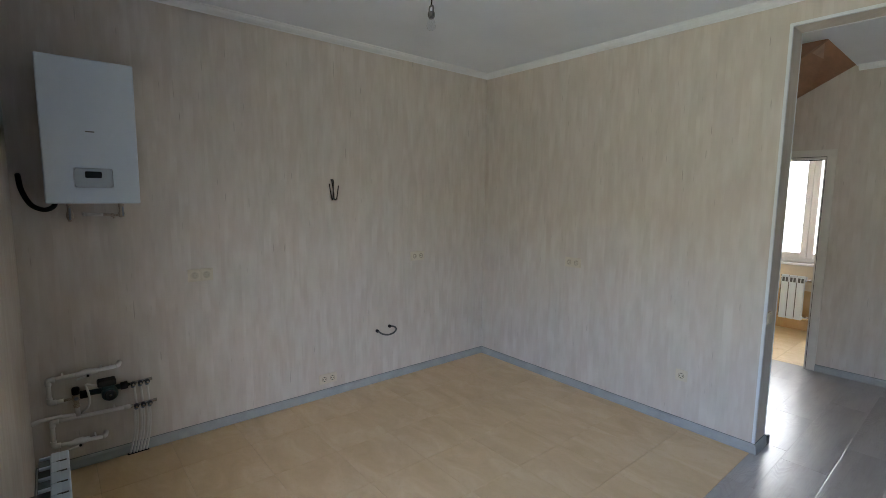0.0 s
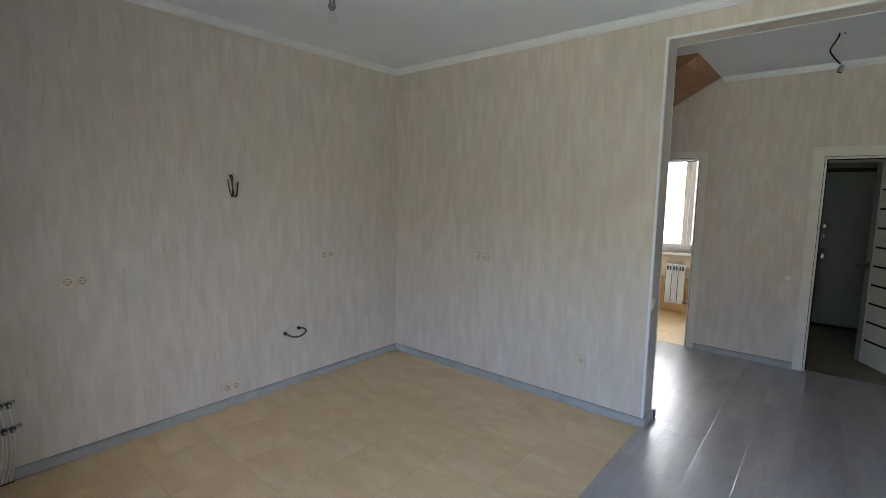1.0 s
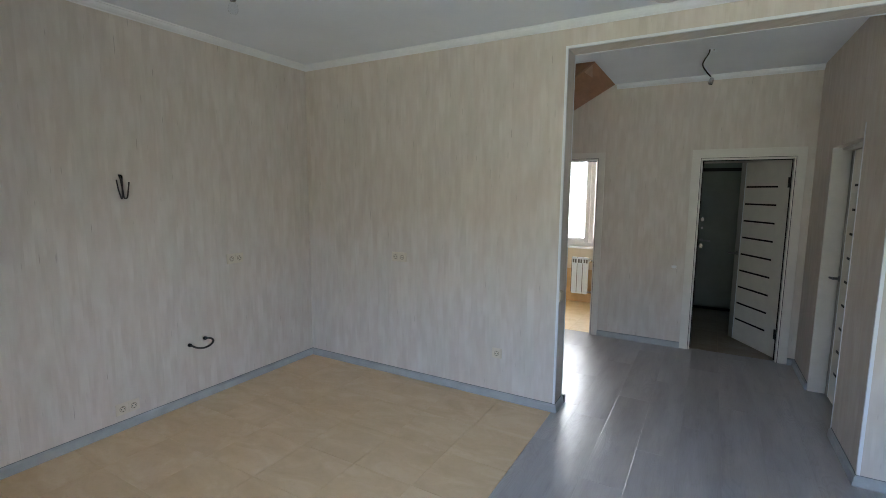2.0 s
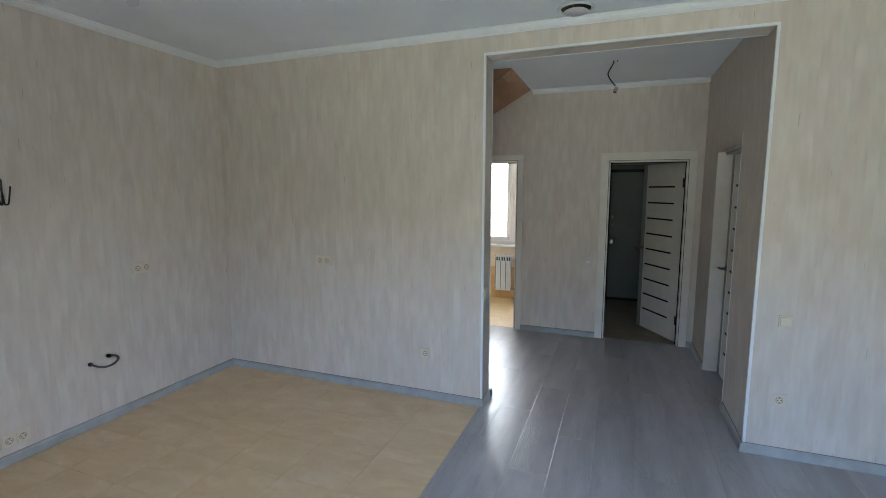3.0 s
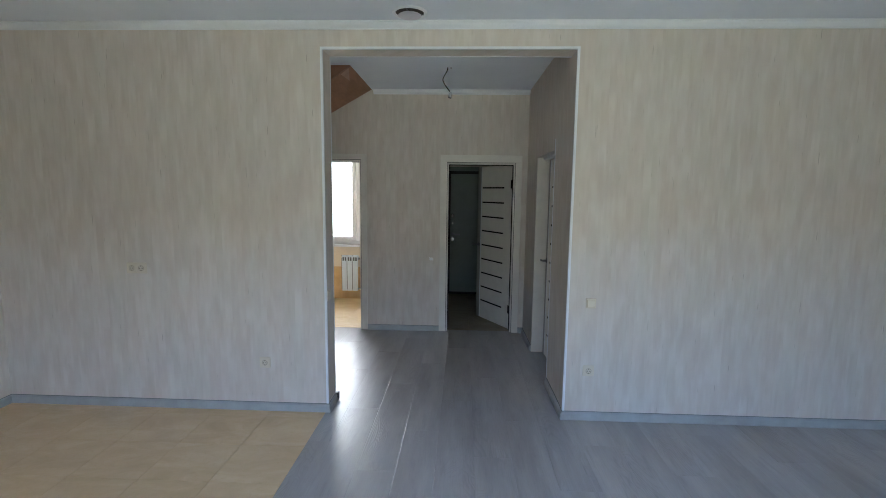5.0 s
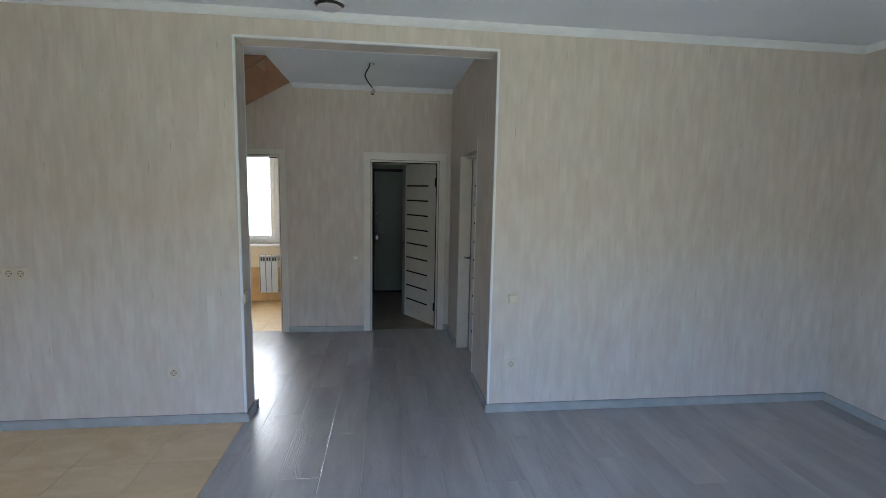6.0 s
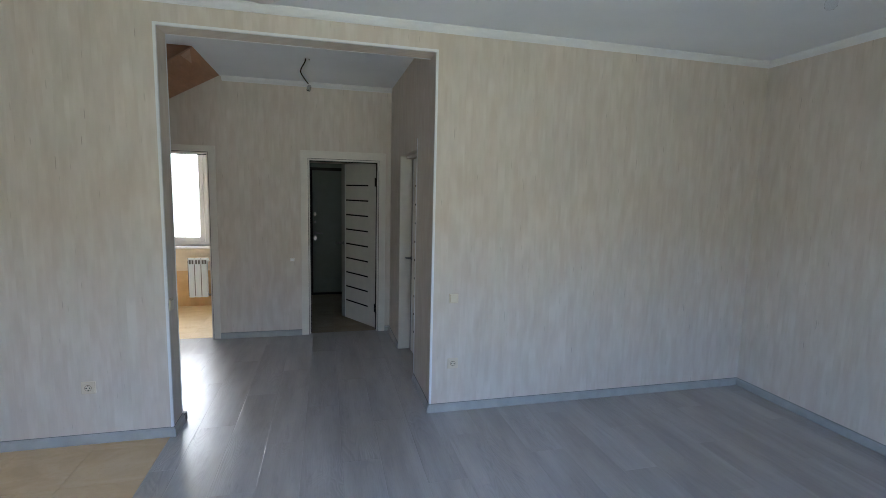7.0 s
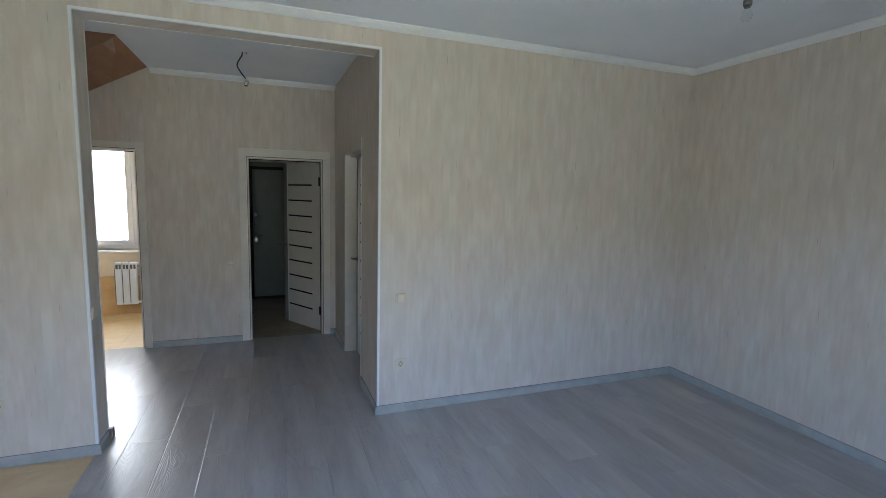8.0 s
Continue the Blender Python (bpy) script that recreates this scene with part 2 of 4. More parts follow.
M_SOCKET = paint_material("ivory_socket_plastic", (0.63, 0.56, 0.435), 0.35, 0.03)
M_RING = paint_material("shaded_socket_recess", (0.30, 0.25, 0.18), 0.6, 0.1)
M_SWITCH = paint_material("cream_switch_plastic", (0.66, 0.60, 0.47), 0.35, 0.03)
M_TEAL = paint_material("dark_teal_pump_paint", (0.010, 0.042, 0.046), 0.4, 0.15)
M_DARK = paint_material("dark_hole", (0.02, 0.019, 0.018), 0.8, 0.1)
M_STEELDOOR = paint_material("grey_green_steel_door", (0.165, 0.195, 0.170), 0.45, 0.06)
M_RADDARK = paint_material("shaded_radiator_slot", (0.09, 0.095, 0.105), 0.5, 0.1)


# ---- mesh helpers ----
def add_box(bm, x0, y0, z0, x1, y1, z1, bevel=0.0, segments=1):
    r = bmesh.ops.create_cube(bm, size=1.0)
    vs = r["verts"]
    for v in vs:
        v.co = Vector(((x0 + x1) / 2 + v.co.x * (x1 - x0), (y0 + y1) / 2 + v.co.y * (y1 - y0), (z0 + z1) / 2 + v.co.z * (z1 - z0)))
    if bevel > 0:
        es = list({e for v in vs for e in v.link_edges})
        bmesh.ops.bevel(bm, geom=es, offset=bevel, segments=segments, affect='EDGES', profile=0.5)
    return bm


def box(x0, y0, z0, x1, y1, z1, bevel=0.0, segments=1):
    return add_box(bmesh.new(), x0, y0, z0, x1, y1, z1, bevel, segments)


def smooth_path(points, steps):
    pts = [Vector(p) for p in points]
    if steps < 2 or len(pts) < 3:
        return pts
    out = []
    ext = [2 * pts[0] - pts[1]] + pts + [2 * pts[-1] - pts[-2]]
    for i in range(1, len(ext) - 2):
        a, b, c, d = ext[i - 1:i + 3]
        for k in range(steps):
            t = k / steps
            out.append(0.5 * ((2 * b) + (c - a) * t + (2 * a - 5 * b + 4 * c - d) * t * t + (3 * b - a - 3 * c + d) * t ** 3))
    out.append(pts[-1])
    return out


def tube(bm, points, r, seg=10, steps=6):
    pts = smooth_path(points, steps)
    up, rings = None, []
    for i, p in enumerate(pts):
        t = (pts[min(i + 1, len(pts) - 1)] - pts[max(i - 1, 0)]).normalized()
        if up is None:
            up = t.orthogonal().normalized()
        up = (up - t * up.dot(t)).normalized()
        side = t.cross(up)
        rings.append([bm.verts.new(p + r * (math.cos(a) * up + math.sin(a) * side)) for a in (2 * math.pi * k / seg for k in range(seg))])
    for a, b in zip(rings, rings[1:]):
        for k in range(seg):
            bm.faces.new((a[k], a[(k + 1) % seg], b[(k + 1) % seg], b[k])).smooth = True
    bm.faces.new(rings[0][::-1])
    bm.faces.new(rings[-1])
    return bm


def lathe(bm, profile, m=None, seg=24):
    """Turns (radius, height) pairs round the z axis."""
    rings = []
    for r, z in profile:
        rings.append([bm.verts.new((r * math.cos(2 * math.pi * k / seg), r * math.sin(2 * math.pi * k / seg), z)) for k in range(seg)])
    made = [v for ring in rings for v in ring]
    for a, b in zip(rings, rings[1:]):
        for k in range(seg):
            bm.faces.new((a[k], a[(k + 1) % seg], b[(k + 1) % seg], b[k])).smooth = True
    bm.faces.new(rings[0][::-1])
    bm.faces.new(rings[-1])
    if m is not None:
        bmesh.ops.transform(bm, matrix=m, verts=made)
    return bm


def mesh_of(name, bm, mat):
    bmesh.ops.recalc_face_normals(bm, faces=bm.faces)
    me = bpy.data.meshes.new(name)
    bm.to_mesh(me)
    bm.free()
    me.materials.append(mat)
    return me


def part(name, bm, mat, parent, label="", m=None):
    ob = new(name, mesh_of(name, bm, mat))
    ob.parent = parent
    if m is not None:
        ob.matrix_basis = m
    if label:
        tagged(ob, label)
    return ob


def thing(name, m, label, category, group=""):
    ob = new(name)
    ob.empty_display_size = 0.1
    ob.matrix_world = m
    return tagged(ob, label, category, group)


def structure(name, bm, mat, label="", m=None):
    ob = new(name, mesh_of(name, bm, mat))
    if m is not None:
        ob.matrix_basis = m
    return tagged(ob, label, kind="structure")


def wall_mesh(length, height, thick, holes=()):
    """A wall along x from 0, from y = 0 back to thick, with (x0, z0, x1, z1) holes cut right through."""
    bm = bmesh.new()
    xs = sorted({0.0, length, *(h[0] for h in holes), *(h[2] for h in holes)})
    zs = sorted({0.0, height, *(h[1] for h in holes), *(h[3] for h in holes)})
    nx, nz = len(xs) - 1, len(zs) - 1

    def solid(i, k):
        if not (0 <= i < nx and 0 <= k < nz):
            return False
        cx, cz = (xs[i] + xs[i + 1]) / 2, (zs[k] + zs[k + 1]) / 2
        return not any(h[0] < cx < h[2] and h[1] < cz < h[3] for h in holes)

    def quad(*ps):
        bm.faces.new([bm.verts.new(p) for p in ps])
    for i in range(nx):
        for k in range(nz):
            if not solid(i, k):
                continue
            a, b, c, d = xs[i], xs[i + 1], zs[k], zs[k + 1]
            quad((a, 0, c), (b, 0, c), (b, 0, d), (a, 0, d))
            quad((b, thick, c), (a, thick, c), (a, thick, d), (b, thick, d))
            if not solid(i - 1, k):
                quad((a, thick, c), (a, 0, c), (a, 0, d), (a, thick, d))
            if not solid(i + 1, k):
                quad((b, 0, c), (b, thick, c), (b, thick, d), (b, 0, d))
            if not solid(i, k - 1):
                quad((a, thick, c), (b, thick, c), (b, 0, c), (a, 0, c))
            if not solid(i, k + 1):
                quad((a, 0, d), (b, 0, d), (b, thick, d), (a, thick, d))
    bmesh.ops.remove_doubles(bm, verts=bm.verts, dist=0.0001)
    return bm


def extrude_profile(bm, profile, a, b, na, nb):
    """Sweeps (out, z) pairs from corner a to corner b of the plan; na, nb: which way 'out' leads at each end, mitred."""
    ra = [bm.verts.new((a[0] + na[0] * o, a[1] + na[1] * o, z)) for o, z in profile]
    rb = [bm.verts.new((b[0] + nb[0] * o, b[1] + nb[1] * o, z)) for o, z in profile]
    n = len(profile)
    for i in range(n):
        bm.faces.new((ra[i], ra[(i + 1) % n], rb[(i + 1) % n], rb[i]))
    bm.faces.new(ra[::-1])
    bm.faces.new(rb)
    return bm


# ---- walls and ceilings ----
SKEW = pose(OX1, YNB, 0, 0, 0, 0.75) @ pose(-OX1, -YNB, 0)   # the hall's side wall stands a little out of square
GLAZED = (-1.18, 1.95)          # terrace door
WZ0, WZ1 = 0.05, 2.40
structure("wall_west", wall_mesh(YNB - YS + 0.35, ZC + 0.1, 0.2), M_PAPER, "cream wallpaper with fine vertical streaks", pose(XW, YS - 0.35, 0, 0, 0, 90))
structure("wall_east", wall_mesh(YNB - YS + 0.35, ZC + 0.1, 0.2), M_PAPER, "cream wallpaper with fine vertical streaks", pose(XE, YNB, 0, 0, 0, -90))
structure("wall_north", wall_mesh(XE - XW, ZC + 0.1, YNB - YN, [(OX0 - XW, 0, OX1 - XW, OZ)]), M_PAPER,
          "cream streaked wallpaper wall with a wide open passage to the hall", pose(XW, YN, 0))
south = wall_mesh(XE - XW, ZC + 0.1, 0.35, [(XE - GLAZED[1], WZ0, XE - GLAZED[0], WZ1)])
structure("wall_south", south, M_PAPER, "cream wallpaper wall with a wide terrace door", pose(XE, YS, 0, 0, 0, 180))
structure("wall_hall_north", wall_mesh(2.9 + 0.882, 4.6, YHB - YH, [(BX0 + 2.9, 0, BX1 + 2.9, BZ), (DX0 + 2.9, 0, DX1 + 2.9, DZ)]), M_PAPER,
          "cream streaked wallpaper wall with two doorways", pose(-2.9, YH, 0))
structure("wall_hall_east", wall_mesh(YH - YNB, ZC + 0.1, 0.12, [(YH - SX1, 0, YH - SX0, SZ)]), M_PAPER, "cream streaked wallpaper wall with a closed door", SKEW @ pose(OX1, YH, 0, 0, 0, -90))
structure("wall_hall_west", wall_mesh(YH - YNB, 4.6, 0.12), M_PAPER, "cream streaked wallpaper", pose(-2.3, YNB, 0, 0, 0, 90))
# Side room is unseen; end wall and floor added to stop light leaks.
structure("wall_side_room", box(1.6, YNB, 0, 1.7, YH, ZC, 0), M_PAPER, "unseen wallpapered wall closing the side room against stray light behind the closed door")
structure("wall_side_room_end", box(0.83, YH, 0, 1.6, YHB, ZC), M_PAPER, "unseen wallpapered wall closing the side room against stray light")
structure("floor_side_room", box(0.762, YNB, -0.05, 1.6, YH, -0.004), M_LAM, "unseen grey laminate floor closing the side room against stray light")
structure("wall_vestibule_west", box(-0.72, YHB, 0, -0.60, YE + 0.2, ZC), M_PAPER, "wallpapered vestibule wall")
structure("wall_vestibule_east", box(1.15, YHB, 0, 1.27, YE + 0.2, ZC), M_PAPER, "wallpapered vestibule wall")
structure("wall_vestibule_north", wall_mesh(1.75, ZC, 0.2, [(0.325, 0, 1.285, 2.06)]), M_PAPER, "wallpapered wall round the entrance door", pose(-0.60, YE, 0))
structure("wall_bathroom_north", wall_mesh(2.18, ZC, 0.3, [(0.35, 0.84, 1.95, 2.25)]), M_TILE_CREAM, "cream tiled wall with a window", pose(-2.9, YB, 0))
structure("wall_bathroom_west", box(-3.02, YHB, 0, -2.9, YB + 0.3, ZC), M_TILE_CREAM, "cream tiled wall")
structure("ceiling_room", box(XW, YS, ZC, XE, YN, ZC + 0.1), M_CEIL, "matt white painted ceiling")
bm = box(-1.050, YNB, ZC, OX1, YH, ZC + 0.1)
add_box(bm, -2.3, YNB, ZC, -1.050, 4.78, ZC + 0.1)
structure("ceiling_hall", bm, M_CEIL, "matt white painted ceiling with a stair opening")
structure("ceiling_stairwell", box(-2.3, YNB, 4.5, OX1, YH, 4.6), M_CEIL, "white ceiling high over the stairs")
structure("wall_stairwell_east", box(-1.035 + 0.004, 4.78, ZC + 0.1, -0.9, YH, 4.5), M_PAPER, "wallpapered stairwell wall")
structure("wall_stairwell_south", box(-2.3, 4.66, ZC + 0.1, -1.035, 4.776, 4.5), M_PAPER, "wallpapered stairwell wall")
structure("ceiling_vestibule", box(-0.60, YHB, ZC - 0.1, 1.15, YE, ZC), M_CEIL, "white vestibule ceiling")
structure("ceiling_bathroom", box(-2.9, YHB, ZC - 0.1, -0.72, YB, ZC), M_CEIL, "white bathroom ceiling")
structure("ceiling_side_room", box(0.82, YNB, ZC, 1.6, YH, ZC + 0.1), M_CEIL, "white ceiling")
structure("roof", box(-5, -0.9, 4.7, 5, 9.2, 4.85), M_FACADE, "plain roof over the house")

# tile cladding of the bathroom wall: a darker band below the sill
structure("wall_tile_band", box(-2.9, YB - 0.008, 0, -0.72, YB - 0.001, 0.50), M_TILE_ORANGE, "orange-beige tile band low on the bathroom wall")

# ---- outdoors ----
bm = bmesh.new()
bmesh.ops.create_circle(bm, cap_ends=True, segments=64, radius=900)
structure("ground", bm, M_GROUND, "dry grass and soil round the house", pose(0, 0, -0.45))
# Unseen board in place of a hedge; its height sets how much sky enters.
structure("backdrop", box(-45, -12.5, -0.45, 45, -12, 4.9), M_HEDGE, "unseen olive-grey board added as a hedge to bound the southern sky")
# Glowing board added outside to brighten the bathroom and the floor glare.
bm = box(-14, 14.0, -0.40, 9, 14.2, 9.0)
structure("backdrop_glow", bm, M_GLOWBOARD, "added glowing board standing in for bright sky beyond the bathroom window")
structure("foundation", box(XW - 0.2, -0.18, -0.45, XE + 0.2, 8.2, -0.03), M_FACADE, "concrete base of the house")

# ---- cove moulding ----
COVE = [(0, 2.758), (0.006, 2.758), (0.010, 2.764), (0.022, 2.769), (0.036, 2.780), (0.044, 2.792), (0.050, 2.795), (0.052, ZC), (0, ZC)]
bm = bmesh.new()
corners = [((XW, YS), (1, 1)), ((XE, YS), (-1, 1)), ((XE, YN), (-1, -1)), ((XW, YN), (1, -1))]
for (a, na), (b, nb) in zip(corners, corners[1:] + corners[:1]):
    extrude_profile(bm, COVE, a, b, na, nb)
structure("cove_moulding", bm, M_WHITE, "white polystyrene cove moulding under the ceiling")
bm = bmesh.new()
extrude_profile(bm, COVE, (-1.035, YH), (OX1, YH), (0, -1), (0, -1))
structure("cove_moulding_hall", bm, M_WHITE, "white polystyrene cove moulding over the hall doors")

# ---- skirting ----
SKIRT = [(0, 0.0), (0.020, 0.0), (0.021, 0.010), (0.018, 0.030), (0.016, 0.048), (0.010, 0.056), (0.004, 0.060), (0, 0.060)]


# Solid dark strip: the shadow gap between skirting and wall, put in as colour.
GAP_LINE = [(0, 0.0605), (0.005, 0.0605), (0.004, 0.0632), (0, 0.0632)]


def skirting(a, b, na, nb, m=None):
    structure("baseboard_gap_shade", extrude_profile(bmesh.new(), GAP_LINE, a, b, na, nb), M_GAPSHADE, "thin dark strip for the shadow gap on top of the skirting", m)
    return structure("baseboard", extrude_profile(bmesh.new(), SKIRT, a, b, na, nb), M_BASE, "blue-grey plastic skirting board", m)


skirting((XW, YS), (XW, YN), (1, 1), (1, -1))
skirting((XW, YN), (OX0, YN), (1, -1), (1, -1))
skirting((OX0, YN), (OX0, YNB), (1, -1), (1, 1))
skirting((OX1, YN), (XE, YN), (-1, -1), (-1, -1))
skirting((XE, YN), (XE, YS), (-1, -1), (-1, 1))
skirting((OX1, YN), (OX1, YNB), (-1, -1), (-1, 0))
skirting((OX1, YNB), (OX1, SX0 - 0.014), (-1, 0), (-1, 0), SKEW)
skirting((OX1, SX1 + 0.004), (OX1, YH), (-1, 0), (-1, -1), SKEW)
skirting((BX1 + 0.066, YH), (DX0 - 0.074, YH), (0, -1), (0, -1))
skirting((DX1 + 0.070, YH), (OX1 - 0.025, YH), (0, -1), (-1, -1))
skirting((OX0, YNB), (-2.3, YNB), (1, 1), (1, 1))
skirting((XW, YS), (-0.5, YS), (1, 1), (0, 1))
structure("baseboard_cap", box(OX0 - 0.004, YNB - 0.012, 0, OX0 + 0.026, YNB + 0.026, 0.064, 0.004, 2), M_BASECAP, "dark grey skirting corner cap")

# ---- white corner angle round the passage ----
TRIM = 0.014
bm = bmesh.new()
for x0, z0, x1, z1 in ((OX0 - TRIM, 0.060, OX0, OZ), (OX1, 0.060, OX1 + TRIM, OZ), (OX0 - TRIM, OZ, OX1 + TRIM, OZ + TRIM)):
    add_box(bm, x0, YN - 0.003, z0, x1, YN + 0.001, z1)
add_box(bm, OX0 - 0.001, YN - 0.003, 0.060, OX0 + 0.003, YN + TRIM, OZ)
add_box(bm, OX1 - 0.003, YN - 0.003, 0.060, OX1 + 0.001, YN + TRIM, OZ)
add_box(bm, OX0 + 0.003, YN - 0.003, OZ - 0.003, OX1 - 0.003, YN + TRIM, OZ + 0.001)
structure("trim_passage_front", bm, M_WHITE, "white plastic corner strip round the passage")
bm = bmesh.new()
add_box(bm, OX0, YNB - 0.016, OZ - 0.003, OX1, YNB + 0.003, OZ + 0.001)
add_box(bm, OX0 - 0.001, YNB - 0.012, 0.066, OX0 + 0.002, YNB + 0.003, OZ - 0.003)
structure("trim_passage_back", bm, M_WHITE, "white plastic corner strip on the hall side")


# ---- doors ----
def door_frame(name, x0, x1, z1, depth, m, side_l, side_r, top, label):
    """Lining and architraves of a doorway; local x along the wall, y = 0 the face seen from the hall."""
    ob = thing(name, m, label, "door frame")
    ob["kind"] = "structure"
    t = 0.012
    part("architrave", box(x0 - side_l, -t, 0, x0 + 0.004, 0.0, z1, 0.002), M_DOOR, ob)
    part("architrave", box(x1 - 0.004, -t, 0, x1 + side_r, 0.0, z1, 0.002), M_DOOR, ob)
    part("architrave", box(x0 - side_l, -t, z1 + 0.0005, x1 + side_r, 0.0, z1 + top, 0.002), M_DOOR, ob)
    part("lining", box(x0, 0.001, 0, x0 + 0.022, depth, z1 - 0.022), M_DOOR, ob)
    part("lining", box(x1 - 0.022, 0.001, 0, x1, depth, z1 - 0.022), M_DOOR, ob)
    part("lining", box(x0, 0.001, z1 - 0.022, x1, depth, z1), M_DOOR, ob)
    # Solid black strips give the dark of a shadow gap between architrave and lining.
    bm = box(x0 + 0.0045, -0.004, 0, x0 + 0.0085, 0.0005, z1 - 0.005)
    add_box(bm, x1 - 0.0085, -0.004, 0, x1 - 0.0045, 0.0005, z1 - 0.005)
    add_box(bm, x0 + 0.0045, -0.004, z1 - 0.005, x1 - 0.0045, 0.0005, z1 - 0.001)
    part("shadow_gap", bm, M_BLACK, ob, "black strip put in as the shadow gap beside the architrave")
    s = depth - 0.05
    bm = box(x0 + 0.022, s, 0, x0 + 0.032, s + 0.008, z1 - 0.032)
    add_box(bm, x1 - 0.032, s, 0, x1 - 0.022, s + 0.008, z1 - 0.032)
    add_box(bm, x0 + 0.022, s, z1 - 0.032, x1 - 0.022, s + 0.008, z1 - 0.022)
    part("rubber_seal", bm, M_BLACK, ob, "black rubber door seal")
    return ob


def lever_handle(parent, x, z, y, out, toward, reach=0.115):
    """A lever on a rose; out: +1 or -1 along y, toward: the way the lever points along x."""
    rot = pose(x, y, z, -90 * out, 0, 0)
    h = part("handle", lathe(bmesh.new(), [(0.024, 0), (0.026, 0.003), (0.024, 0.008), (0.011, 0.010), (0.010, 0.045)], rot, 20), M_GUN, parent, "dark nickel lever handle")
    part("lever", tube(bmesh.new(), [(x, y + out * 0.045, z), (x + toward * 0.03, y + out * 0.052, z), (x + toward * reach, y + out * 0.05, z - 0.004)], 0.009, 10, 4), M_GUN, h)
    return h


def panel_door(name, width, height, strips, x_a, x_b, m, label):
    """A leaf with black glass strips. Local x from the hinge to the free edge, +y the face seen from the hall."""
    ob = thing(name, m, label, "door")
    part("leaf", box(0, -0.04, 0.008, width, 0.0, height, 0.003, 2), M_DOOR, ob)
    for z in strips:
        part("glass_strip", box(x_a, -0.001, z - 0.009, x_b, 0.0025, z + 0.009), M_BLACKGLASS, ob, "black glass strip")
    part("edge_band", box(width - 0.006, -0.038, 0.01, width + 0.0015, -0.002, height - 0.002), M_WHITE, ob, "pale edge band")
    part("stile", box(width - 0.080, -0.001, 0.010, width - 0.003, 0.0015, height - 0.002), M_STILE, ob, "grey closing stile")
    part("bead", box(width - 0.090, -0.001, 0.010, width - 0.080, 0.003, height - 0.002), M_WHITE, ob, "pale upright bead")
    lever_handle(ob, width - 0.045, 0.98, 0.0015, 1, 1, 0.08)
    lever_handle(ob, width - 0.06, 0.98, -0.04, -1, -1)
    for z in (0.25, 1.76):
        part("hinge", add_box(lathe(bmesh.new(), [(0.008, z - 0.05), (0.008, z + 0.05)], pose(-0.006, 0.004, 0), 12), 0.0, -0.002, z - 0.05, 0.03, 0.003, z + 0.05), M_BLACK, ob, "black steel hinge")
    return ob


door_frame("door_frame", DX0, DX1, DZ, 0.12, pose(0, YH, 0), 0.074, 0.070, 0.082, "cream white door frame with flat architraves round the vestibule doorway")
door_frame("door_frame", BX0, BX1, BZ, 0.12, pose(0, YH, 0), 0.066, 0.066, 0.062, "cream white door frame round the open bathroom doorway")
side = thing("door_frame", SKEW @ pose(OX1, 0, 0, 0, 0, -90), "cream white lining of the deep doorway in the hall side wall", "door frame")
side["kind"] = "structure"
part("lining", box(-SX1, -0.002, 0, -SX1 + 0.020, 0.118, SZ - 0.002, 0.002), M_DOOR, side)
part("lining", box(-SX0 - 0.022, 0.06, 0, -SX0 - 0.001, 0.118, SZ - 0.002, 0.002), M_DOOR, side)
part("lining", box(-SX1 + 0.020, 0.06, SZ - 0.022, -SX0 - 0.022, 0.118, SZ - 0.002, 0.002), M_DOOR, side)
part("corner_strip", add_box(box(-SX0 - 0.003, -0.004, 0.0, -SX0 + 0.012, 0.0005, 2.105), -SX0 - 0.003, 0.0005, 0.0, -SX0 + 0.0005, 0.016, SZ - 0.001), M_WHITE, side, "white plastic corner strip")
STRIPS = [1.72 - 0.1845 * i for i in range(9)]
panel_door("interior_door", 0.745, 1.985, STRIPS, 0.16, 0.635, pose(0.582, 5.955, 0, 0, 0, 120.6), "cream white door with nine black glass strips, standing half open")
panel_door("interior_door", 0.806, 1.985, STRIPS, 0.12, 0.62, SKEW @ pose(OX1 + 0.119, SX0 + 0.024, 0, 0, 0, 90), "cream white door with black glass strips, closed")

# entrance door
ob = thing("entrance_door", pose(-0.275, YE + 0.03, 0), "grey-green steel entrance door with locks and black seal, closed", "door")
part("frame", add_box(add_box(box(0, -0.02, 0, 0.06, 0.1, 2.06), 0.90, -0.02, 0, 0.96, 0.1, 2.06), 0.06, -0.02, 1.995, 0.90, 0.1, 2.06), M_STEELDOOR, ob)
part("seal", add_box(add_box(box(0.045, -0.026, 0.0, 0.078, 0.06, 1.995), 0.882, -0.006, 0.0, 0.90, 0.06, 1.995), 0.078, -0.026, 1.950, 0.882, 0.06, 1.995), M_BLACK, ob, "black rubber seal")
part("threshold", box(0.078, -0.02, 0, 0.882, 0.1, 0.035), M_BLACK, ob, "black threshold")
part("back_plate", box(0.0, 0.052, 0.0, 0.96, 0.09, 2.06), M_BLACK, ob)
part("leaf", box(0.08, -0.012, 0.038, 0.88, 0.05, 1.96, 0.003), M_STEELDOOR, ob)
for z, r, n in ((1.28, 0.026, "lock"), (1.16, 0.016, "lock"), (0.905, 0.034, "escutcheon")):
    part(n, lathe(bmesh.new(), [(r, 0), (r, 0.006), (r * 0.9, 0.0085), (r * 0.5, 0.0098), (r * 0.1, 0.010)], pose(0.115, -0.010, z, 82) @ Matrix.Diagonal((0.8, 1.25, 1, 1)), 20), M_CHROME, ob, "bright chrome lock plate")
lever_handle(ob, 0.115, 0.985, -0.012, -1, 1)


